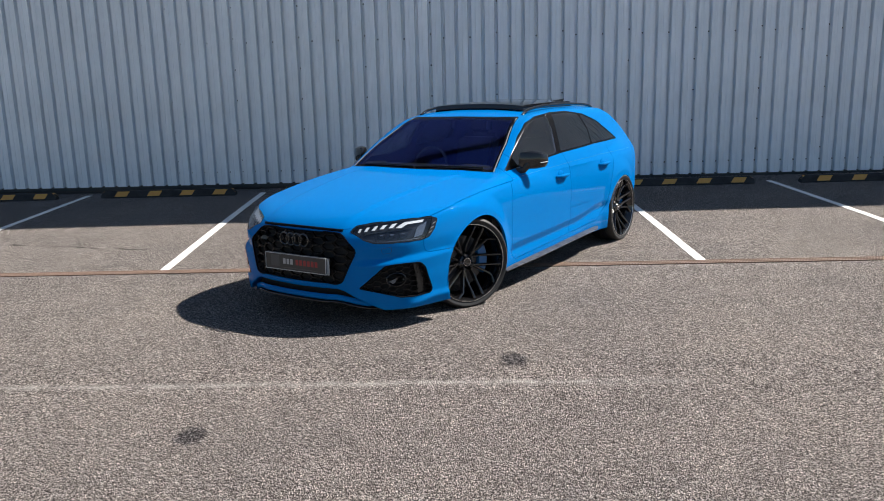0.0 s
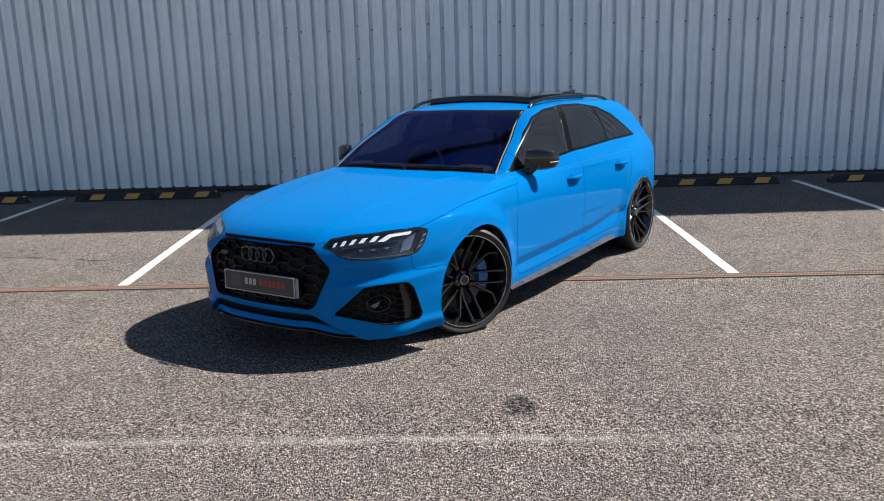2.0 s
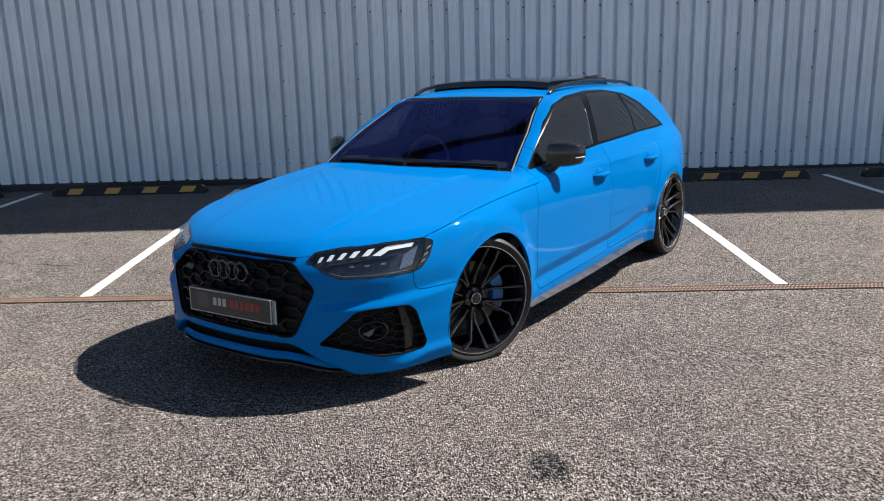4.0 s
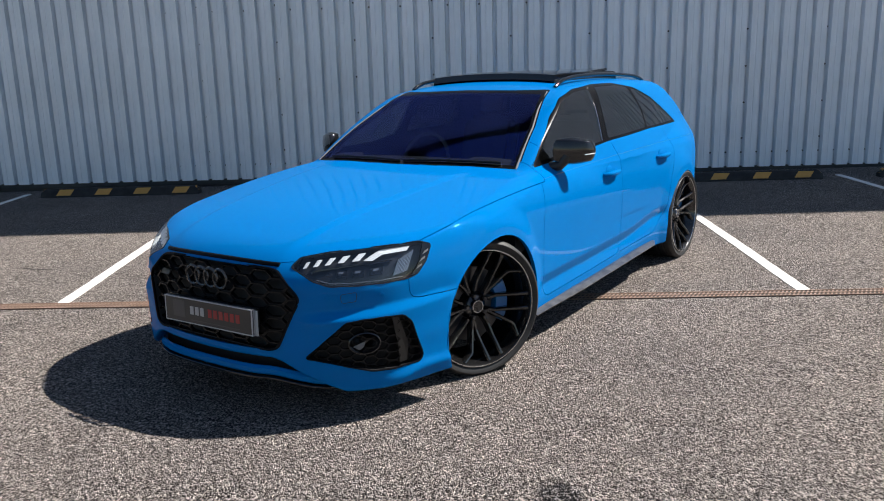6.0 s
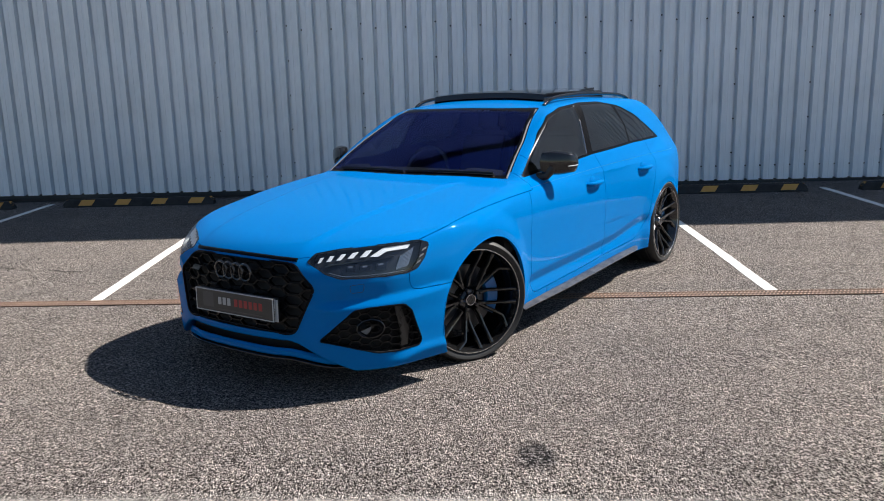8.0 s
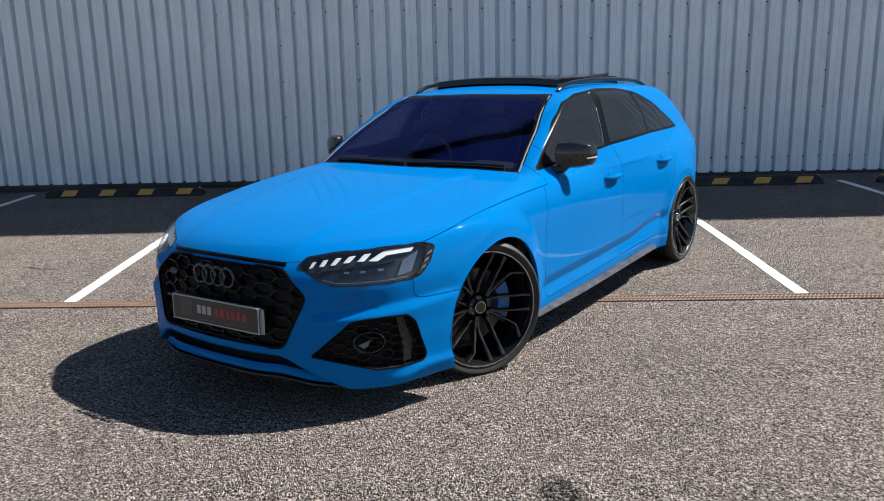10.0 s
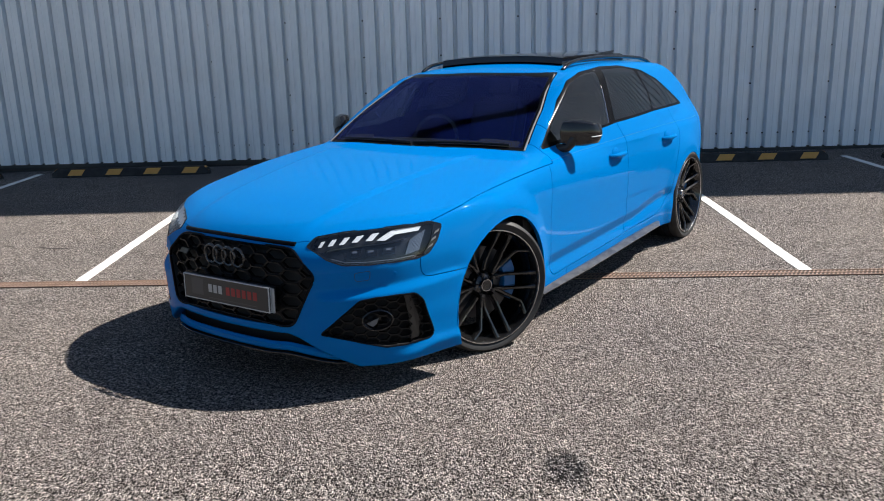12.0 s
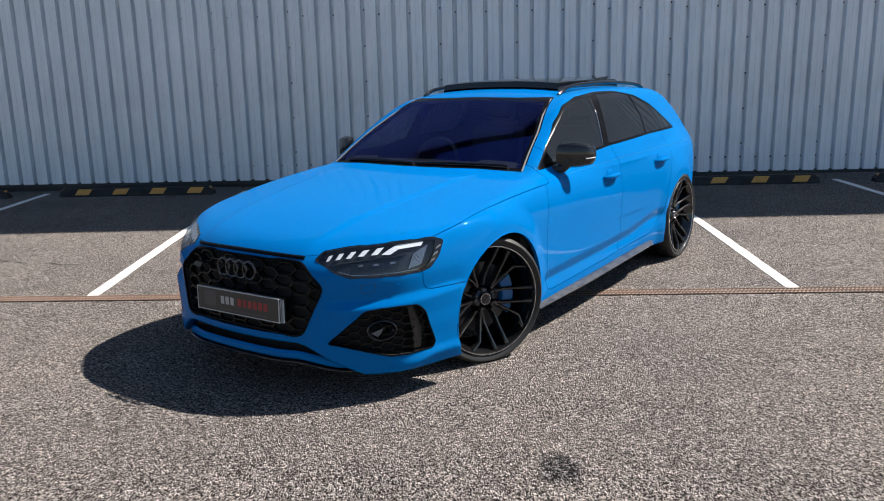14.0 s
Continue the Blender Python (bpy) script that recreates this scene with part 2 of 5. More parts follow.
for k, rows in enumerate(([0.46 + 0.478 * j for j in range(21)], [2.31, 4.4, 6.5, 8.6], [], [2.31, 4.4, 6.5, 8.6], [])):
    for z in rows + [0.27]:
        m4 = Matrix.Translation((k * PITCH + 0.01, 0.018, z)) @ pose(0, 0, 0, 90)
        bmesh.ops.create_cone(bm, cap_ends=True, segments=10, radius1=0.0135, radius2=0.01, depth=0.014, matrix=m4)
screws = part("screws", bm, SCREW, sheet)
START = 5.806 - 41 * SHEET - 0.01
sheet.matrix_local = pose(START, 0, 0)
for k in range(1, 78):
    copy_thing(sheet, pose(START + k * SHEET, 0.0 if k % 2 else 0.0015, 0))
bm = bmesh.new()
box(bm, (-41, -0.5, WALL_TOP - 0.12), (46, 0.3, WALL_TOP + 0.08))
box(bm, (-41, -0.07, WALL_TOP - 0.34), (46, -0.03, WALL_TOP - 0.12))
part("gutter", bm, GUTTER, wall, "dark grey eaves gutter")


def stripe(a, b, width):
    a, b = Vector(a), Vector(b)
    along = (b - a).normalized()
    side = Vector((along.y, -along.x)) * width / 2
    n, rnd = 60, random.Random(a.x)
    left = [a.lerp(b, k / n) - side * (1 + rnd.uniform(-0.07, 0.05)) for k in range(n + 1)]
    right = [a.lerp(b, k / n) + side * (1 + rnd.uniform(-0.07, 0.05)) for k in range(n + 1)]
    bm = bmesh.new()
    vl, vr = ([bm.verts.new((p.x, p.y, ground_z(p.y) + 0.004)) for p in row] for row in (left, right))
    for k in range(n):
        bm.faces.new((vl[k], vr[k], vr[k + 1], vl[k + 1]))
    rim = bmesh.ops.extrude_edge_only(bm, edges=[e for e in bm.edges if e.is_boundary])["geom"]
    for v in rim:
        if isinstance(v, bmesh.types.BMVert):
            v.co.z -= 0.004
    bmesh.ops.recalc_face_normals(bm, faces=bm.faces)
    return tagged(part("bay_line", bm, WHITE_LINE), "worn white painted bay line on the asphalt", "road marking", "bay lines")


for a, b in (((-2.69, 6.76), (-3.13, 11.95)), ((2.255, 6.76), (2.25, 11.95)), ((4.70, 6.76), (4.74, 11.98)), ((-5.42, 6.76), (-6.0, 12.05)), ((-0.25, 6.76), (-0.4, 11.95)), ((7.25, 6.76), (7.3, 11.98))):
    stripe(a, b, 0.088)


def wheel_stop():
    """A rubber kerb with sloping faces and yellow patches."""
    bm = bmesh.new()
    L, rings = 2.12, []
    for x, s in ((0.0, 0.55), (0.06, 1.0), (L - 0.06, 1.0), (L, 0.55)):
        rings.append([bm.verts.new((x, y, z)) for y, z in ((0, 0), (0.03, 0.1 * s), (0.045, 0.11 * s), (0.105, 0.11 * s), (0.12, 0.1 * s), (0.15, 0))])
    for a, b in zip(rings, rings[1:]):
        for i in range(6):
            bm.faces.new((a[i], a[(i + 1) % 6], b[(i + 1) % 6], b[i]))
    bm.faces.new(rings[0]), bm.faces.new(rings[-1])
    bmesh.ops.recalc_face_normals(bm, faces=bm.faces)
    bmesh.ops.bevel(bm, geom=list(bm.edges), offset=0.006, segments=2, affect="EDGES")
    stop = tagged(part("wheel_stop", bm, BLACK_RUBBER), "black rubber wheel stop with yellow patches, by the wall", "wheel stop", "wheel stops")
    for k in range(4):
        bm = bmesh.new()
        x = 0.22 + 0.515 * k
        ring = [Vector((x + a, y, z)) for a, y, z in ((0, 0.004, 0.025), (0.19, 0.004, 0.025), (0.24, 0.0275, 0.1), (0.05, 0.0275, 0.1))]
        slabs = [bm.verts.new(p) for p in ring], [bm.verts.new(p + Vector((0, -0.0045, 0.0014))) for p in ring]
        bm.faces.new(slabs[1])
        for i in range(4):
            bm.faces.new((slabs[0][i], slabs[0][(i + 1) % 4], slabs[1][(i + 1) % 4], slabs[1][i]))
        bmesh.ops.recalc_face_normals(bm, faces=bm.faces)
        part("patch", bm, YELLOW, stop)
    for x0, x1 in ((0.004, 0.056), (L - 0.004, L - 0.056)):
        bm = bmesh.new()
        ring = [Vector((x0, 0.035, 0.052)), Vector((x0, 0.11, 0.052)), Vector((x1, 0.108, 0.104)), Vector((x1, 0.045, 0.104))]
        up = Vector((-0.002 if x0 < 1 else 0.002, 0, 0.004))
        a, b = [bm.verts.new(p) for p in ring], [bm.verts.new(p + up) for p in ring]
        bm.faces.new(b)
        for i in range(4):
            bm.faces.new((a[i], a[(i + 1) % 4], b[(i + 1) % 4], b[i]))
        bmesh.ops.recalc_face_normals(bm, faces=bm.faces)
        part("end_patch", bm, YELLOW, stop)
    return stop


stop = wheel_stop()
stop.matrix_world = pose(-8.45, 11.60, 0, 0, 0, 0.5)
for x, y, turn in ((-5.63, 11.68, 0.3), (-2.75, 11.66, -0.4), (-0.3, 11.66, 0.2), (2.3, 11.64, 0.0), (5.1, 11.62, 0.6)):
    copy_thing(stop, pose(x, y, 0, 0, 0, turn))

# the slotted channel drain
drain = tagged(new("channel_drain"), "rusty slotted iron channel drain set across the asphalt", "drain", kind="structure")
drain.matrix_world = pose(0, DRAIN_Y, ground_z(DRAIN_Y))
# a shallow near-black slab paints the shaded depth below the bars
bm = bmesh.new()
box(bm, (-12, -0.062, -0.02), (14, 0.062, 0.0025))
part("channel", bm, PIT_SHADE, drain)
bm = bmesh.new()
LEN = 0.5
for y in (-0.06, -0.003, 0.052):
    box(bm, (0.002, y, 0.001), (LEN - 0.002, y + 0.008, 0.009))
for k in range(19):
    x = (k + 0.5) * LEN / 19
    a, w = 0.026, 0.0055
    low = [(x - a - w, -0.05), (x - a + w, -0.05), (x + a + w, 0.05), (x + a - w, 0.05)]
    prism(bm, low, 0.0065, 0.0085)
bmesh.ops.recalc_face_normals(bm, faces=bm.faces)
grate = part("grate", bm, RUST, drain)
grate.matrix_local = pose(-12, 0, 0)
for k in range(1, 52):
    ob = new("grate", grate.data)
    ob.parent, ob.matrix_local = drain, pose(-12 + k * LEN, 0, random.uniform(-0.0006, 0.0006))

# ---- the car's skin: a smooth solid, cut into panels ----


def spline(*knots):
    """A natural cubic through (x, value) knots, straight beyond the ends."""
    x, v = np.array(knots, float).T
    n, h = len(x), np.diff(x)
    a, r = np.eye(n), np.zeros(n)
    for k in range(1, n - 1):
        a[k, k - 1 : k + 2] = h[k - 1], 2 * (h[k - 1] + h[k]), h[k]
        r[k] = 6 * ((v[k + 1] - v[k]) / h[k] - (v[k] - v[k - 1]) / h[k - 1])
    m = np.linalg.solve(a, r)

    fine = np.linspace(x[0], x[-1], 8000)
    k = np.clip(np.searchsorted(x, fine) - 1, 0, n - 2)
    p, q, w = x[k + 1] - fine, fine - x[k], h[k]
    table = (m[k] * p**3 + m[k + 1] * q**3) / (6 * w) + (v[k] / w - m[k] * w / 6) * p + (v[k + 1] / w - m[k + 1] * w / 6) * q
    s0, s1 = (table[1] - table[0]) / (fine[1] - fine[0]), (table[-1] - table[-2]) / (fine[1] - fine[0])

    def f(t):
        t = np.asarray(t, float)
        return np.interp(t, fine, table) + s0 * np.minimum(t - x[0], 0) + s1 * np.maximum(t - x[-1], 0)

    return f


def smax(a, b, k):
    h = np.clip(0.5 + 0.5 * (a - b) / k, 0, 1)
    return b + (a - b) * h + k * h * (1 - h)


def smin(a, b, k):
    return -smax(-a, -b, k)


def step(t):
    t = np.clip(t, 0, 1)
    return t * t * (3 - 2 * t)


BASE = 2.783  # from axle to axle
width_at = spline((-1.0, 0.80), (-0.7, 0.865), (-0.35, 0.9), (0, 0.912), (0.45, 0.897), (1.2, 0.897), (2.0, 0.9), (2.78, 0.912), (3.2, 0.85), (3.5, 0.77), (3.75, 0.68))
side_in = spline((0.1, 0.03), (0.2, 0.014), (0.3, 0.004), (0.42, 0.002), (0.55, 0.001), (0.68, 0.0), (0.76, 0.006), (0.82, 0.02), (0.88, 0.05), (0.94, 0.1), (1.05, 0.23))
top_at = spline((-1.0, 0.60), (-0.93, 0.672), (-0.8, 0.727), (-0.6, 0.783), (-0.3, 0.84), (0, 0.883), (0.3, 0.915), (0.55, 0.935), (0.8, 0.945), (2, 0.955), (3, 0.975), (3.8, 0.965))
top_drop = spline((-1.0, 0.03), (-0.6, 0.06), (0, 0.055), (0.5, 0.04), (1.0, 0.03), (3.8, 0.02))
nose_plan = spline((0, -0.985), (0.2, -0.978), (0.4, -0.945), (0.55, -0.89), (0.68, -0.8), (0.78, -0.685), (0.85, -0.545), (0.9, -0.40), (0.95, -0.2))
nose_lean = spline((0.1, 0.02), (0.2, 0.0), (0.35, 0.0), (0.5, 0.015), (0.62, 0.045), (0.7, 0.09), (0.8, 0.17), (0.95, 0.4))
roof_at = spline((0.7, 1.07), (0.9, 1.2), (1.1, 1.29), (1.3, 1.34), (1.6, 1.37), (2.0, 1.38), (2.5, 1.372), (3.0, 1.345), (3.4, 1.29), (3.8, 1.22))
cabin_plan = spline((0.3, 0.86), (0.66, 0.903), (0.9, 0.928), (1.2, 0.96), (1.6, 0.995), (2.4, 0.985), (2.9, 0.942), (3.3, 0.86), (3.8, 0.7))
screen_at = spline((0.85, 0.25), (0.93, 0.41), (1.03, 0.61), (1.13, 0.81), (1.23, 1.01), (1.33, 1.215), (1.45, 1.46))
tail_at = spline((0.1, 3.66), (0.35, 3.76), (0.6, 3.78), (0.85, 3.76), (0.95, 3.64), (1.1, 3.38), (1.25, 3.07), (1.35, 2.86))


# folds of the sheet metal: height from the fold's line, and how far the metal lies in
def fold(heights, depths, soft=0.007):
    """A bent profile with its bends rounded."""
    at = np.arange(-0.3, 0.3, 0.001)
    bell = np.exp(-((np.arange(-30, 31) * 0.001 / soft) ** 2) / 2)
    rounded = np.convolve(np.pad(np.interp(at, heights, depths), 30, mode="edge"), bell / bell.sum(), "valid")
    return lambda z: np.interp(z, at, rounded)


DOOR_FOLD = fold((-0.2, 0.0, 0.06, 0.12, 0.16), (0.0, 0.0, 0.02, 0.004, 0.0))
SHELF_FOLD = fold((-0.09, -0.012, 0.024, 0.1), (0.0, -0.011, 0.016, 0.0))
FIN_FOLD = fold((-0.05, -0.006, 0.03, 0.08, 0.14), (0.006, -0.016, 0.004, 0.006, 0.0), 0.009)


def skin(x, y, z):
    """Below zero inside the car's body."""
    a = np.abs(y)
    r0, r1 = np.hypot(x, z - 0.32), np.hypot(x - BASE, z - 0.32)
    flare = 0.02 * (step((0.52 - r0) / 0.14) + step((0.52 - r1) / 0.14))
    below = 0.35 + 0.03 * (x - 0.5) + 0.05 * step((x - 1.7) / 0.6) - z
    doors = step((x - 0.45) / 0.12) * step((2.5 - x) / 0.2)
    tuck = doors * DOOR_FOLD(below)
    side = a - (width_at(x) - side_in(z) + flare - tuck)
    dome = 0.009 * step((0.5 + 0.12 * x - a) / 0.06) * step((0.5 - x) / 0.3) * step((x + 0.95) / 0.2)
    top = z - (top_at(x) - 0.004 - top_drop(x) * (a / 0.85) ** 2.4 + dome)
    nose = nose_plan(a) + nose_lean(z) - x
    tail = x - tail_at(z) + 0.16 * (a / 0.8) ** 3
    low = smax(smax(side, top, 0.07), nose * 0.75, 0.10)
    corner = step((a - 0.46) / 0.14) * step((-0.3 - x) / 0.1)
    shelf = 0.447 + 0.075 * np.clip(x + 0.9, 0, 0.6)
    low = low + corner * SHELF_FOLD(z - shelf)
    fin = step((x + 0.72) / 0.12) * step((-0.34 - x) / 0.06) * step((a - 0.6) / 0.1)
    low = low + fin * FIN_FOLD(z - 0.16 - 0.03 * step((x + 0.66) / 0.16))
    floor = 0.122 + 0.048 * step((x + 0.2) / 0.3)
    floor = np.maximum(floor, np.where(x < -0.4, np.interp(a, (0.0, 0.37, 0.42, 0.65), (0.266, 0.27, 0.256, 0.122)), 0))
    low = smax(smax(low, tail, 0.08), floor - z, 0.012)
    glass = a - cabin_plan(x) * (0.865 - 0.38 * np.maximum(z - 0.92, -0.06) - 0.22 * np.maximum(z - 0.92, 0) ** 2)
    roof = z - (roof_at(x) - 0.045 * (a / 0.65) ** 2.4)
    screen = (screen_at(z) + (0.12 - 0.06 * np.clip(z - 0.95, 0, 0.4)) * (a / 0.7) ** 2 - x) * 0.5
    cabin = smax(smax(smax(glass * 0.95, roof, 0.06), screen, 0.026), (x - tail_at(z)) * 0.7, 0.05)
    cabin = smax(cabin, 0.5 - z, 0.02)
    return smin(low, cabin, 0.025 + 0.1 * step((x - 2.6) / 0.5))


def nets(f, lo, hi, h):
    """Surface nets: points and quads of the half y >= 0 of the solid f < 0."""
    axes = [np.arange(lo[0], hi[0], h), np.arange(-h / 2, hi[1], h), np.arange(lo[2], hi[2], h)]
    v = np.stack([f(x, axes[1][:, None], axes[2][None, :]) for x in axes[0]])
    inside = v < 0
    total, count = np.zeros([n - 1 for n in v.shape] + [3]), np.zeros([n - 1 for n in v.shape])
    base = np.stack(np.meshgrid(*[np.arange(n) for n in v.shape], indexing="ij"), -1)
    span = [slice(None)] * 3
    crossings = []
    for d in range(3):
        s0, s1 = list(span), list(span)
        s0[d], s1[d] = slice(0, -1), slice(1, None)
        cross = inside[tuple(s0)] != inside[tuple(s1)]
        at = np.argwhere(cross)
        v0, v1 = v[tuple(s0)][cross], v[tuple(s1)][cross]
        place = at.astype(float)
        place[:, d] += v0 / (v0 - v1)
        crossings.append((d, at, inside[tuple(s0)][cross]))
        e, g = [k for k in range(3) if k != d]
        for i in (0, -1):
            for j in (0, -1):
                c = at.copy()
                c[:, e] += i
                c[:, g] += j
                ok = (c >= 0).all(1) & (c < np.array(total.shape[:3])).all(1)
                np.add.at(total, tuple(c[ok].T), place[ok])
                np.add.at(count, tuple(c[ok].T), 1)
    cells = np.argwhere(count > 0)
    index = np.full(count.shape, -1)
    index[tuple(cells.T)] = np.arange(len(cells))
    points = total[tuple(cells.T)] / count[tuple(cells.T)][:, None] * h + [ax[0] for ax in axes]
    quads = []
    for d, at, first in crossings:
        e, g = (d + 1) % 3, (d + 2) % 3
        ring = []
        ok = np.ones(len(at), bool)
        for i, j in ((0, 0), (-1, 0), (-1, -1), (0, -1)):
            c = at.copy()
            c[:, e] += i
            c[:, g] += j
            ok &= (c >= 0).all(1) & (c < np.array(index.shape)).all(1)
            ring.append(c)
        q = np.stack([index[tuple(np.where(ok[:, None], c, 0).T)] for c in ring], 1)
        ok &= (q >= 0).all(1)
        q[~first] = q[~first][:, ::-1]
        quads.append(q[ok])
    return points, np.concatenate(quads)


def slope(p, e=1e-3):
    x, y, z = p.T
    g = np.stack([skin(x + e, y, z) - skin(x - e, y, z), skin(x, y + e, z) - skin(x, y - e, z), skin(x, y, z + e) - skin(x, y, z - e)], -1) / (2 * e)
    g[np.abs(p[:, 1]) < 1e-9, 1] = 0
    return g


def settled(p, rounds=5):
    """Points moved onto the skin along its slope."""
    for _ in range(rounds):
        g = slope(p)
        p = p - (skin(*p.T) / (g**2).sum(1))[:, None] * g
    return p



# ---- cutting lines ----


def outline(points, radius):
    """A closed line with rounded corners."""
    pts, out = [np.array(p, float) for p in points], []
    for a, b, c in zip([pts[-1]] + pts[:-1], pts, pts[1:] + pts[:1]):
        r0, r1 = (min(radius, np.linalg.norm(q - b) * 0.45) for q in (a, c))
        p, q = b + (a - b) / np.linalg.norm(a - b) * r0, b + (c - b) / np.linalg.norm(c - b) * r1
        out += [(1 - t) ** 2 * p + 2 * t * (1 - t) * b + t * t * q for t in (0, 0.2, 0.4, 0.6, 0.8, 1)]
    return np.array(out)


def distance(line, u, v):
    """The distance of (u, v) from a closed line, below zero inside."""
    u, v = np.ravel(u), np.ravel(v)
    d, odd = np.full(len(u), 9.0), np.zeros(len(u), bool)
    near = (u > line[:, 0].min() - 0.1) & (u < line[:, 0].max() + 0.1) & (v > line[:, 1].min() - 0.1) & (v < line[:, 1].max() + 0.1)
    p = np.stack([u[near], v[near]], -1)
    dn, on = np.full(len(p), 9.0), np.zeros(len(p), bool)
    for a, b in zip(line, np.roll(line, -1, 0)):
        e = b - a
        if (L := e @ e) < 1e-12:
            continue
        t = np.clip((p - a) @ e / L, 0, 1)
        dn = np.minimum(dn, np.hypot(*(p - a - t[:, None] * e).T))
        if a[1] != b[1]:
            on ^= ((p[:, 1] < a[1]) != (p[:, 1] < b[1])) & (p[:, 0] < a[0] + (p[:, 1] - a[1]) * e[0] / e[1])
    d[near], odd[near] = dn, on
    return np.where(odd, -d, d)


SIDE, FRONT, PLAN, CORNER = (lambda x, y, z: (x, z)), (lambda x, y, z: (y, z)), (lambda x, y, z: (x, y)), (lambda x, y, z: ((x + y) * 0.70711, z))


def region(view, points, radius, where=None, grow=0.0):
    line = outline(points, radius)

    def f(x, y, z):
        d = distance(line, *view(x, y, z)) - grow
        return d if where is None else np.where(where(x, y, z), d, 9.0)

    return f


SCREEN = [(-0.1, 0.925), (0.2, 0.926), (0.45, 0.925), (0.714, 0.914), (0.686, 1.0), (0.648, 1.11), (0.597, 1.2), (0.546, 1.298), (0.3, 1.311), (-0.1, 1.318)]
WINDOWS = [(0.625, 0.915), (0.774, 1.025), (0.986, 1.162), (1.189, 1.262), (1.391, 1.306), (1.704, 1.33), (1.99, 1.328), (2.294, 1.289), (2.553, 1.213), (2.723, 1.125), (2.955, 1.009), (2.268, 1.008), (1.538, 0.985), (1.159, 0.953)]
LAMP = [(-0.307, 0.654), (-0.265, 0.687), (-0.145, 0.707), (0.086, 0.724), (0.238, 0.729), (0.292, 0.711), (0.264, 0.648), (0.22, 0.6), (0.168, 0.587), (0.071, 0.584), (-0.045, 0.582), (-0.158, 0.583), (-0.223, 0.605)]
GRILLE = [(-0.1, 0.647), (0.325, 0.645), (0.378, 0.637), (0.498, 0.535), (0.405, 0.322), (0.37, 0.308), (-0.1, 0.304)]
INTAKE = [(-0.275, 0.281), (-0.1, 0.43), (-0.031, 0.439), (0.062, 0.441), (0.148, 0.436), (0.183, 0.4), (0.232, 0.236), (0.216, 0.213), (0.101, 0.206), (0.004, 0.211), (-0.088, 0.238)]
BONNET = [(-0.888, -0.1), (-0.884, 0.18), (-0.868, 0.35), (-0.825, 0.46), (-0.76, 0.565), (-0.62, 0.75), (-0.5, 0.95), (0.56, 0.95), (0.63, 0.83), (0.60, 0.70), (0.51, 0.45), (0.462, 0.217), (0.45, -0.1)]
crease_at = spline((-0.6, 0.7), (-0.47, 0.731), (-0.378, 0.752), (-0.11, 0.8), (0.184, 0.829), (0.447, 0.842), (0.882, 0.856), (1.425, 0.874), (2.2, 0.888), (3.171, 0.906))
ROUND = [(math.cos(k * math.pi / 20), math.sin(k * math.pi / 20)) for k in range(40)]
FRONT_ARCH = [(0.015 + 0.405 * c, 0.285 + 0.385 * s) for c, s in ROUND]
REAR_ARCH = [(BASE + 0.01 + 0.4 * c, 0.27 + 0.385 * s) for c, s in ROUND]
BUMPER = [(-1.4, -0.1), (-1.4, 0.78), (-0.571, 0.78), (-0.569, 0.54), (-0.555, 0.505), (-0.525, 0.494), (-0.2, 0.492), (-0.2, -0.1)]
FRONT_DOOR = [(0.64, 0.935), (0.562, 0.85), (0.55, 0.76), (0.53, 0.6), (0.53, 0.35), (0.56, 0.24), (0.6, 0.222), (1.57, 0.258), (1.6, 0.3), (1.6, 0.5), (1.614, 0.65), (1.6, 0.866), (1.55, 0.97), (1.6, 1.31), (1.3, 1.28), (0.844, 1.03)]
REAR_DOOR = [(1.5, 0.8), (1.59, 0.3), (1.6, 0.26), (2.1, 0.282), (2.2, 0.3), (2.36, 0.4), (2.46, 0.63), (2.6, 0.84), (2.56, 1.0), (2.4, 1.25), (1.6, 1.31), (1.5, 1.1)]

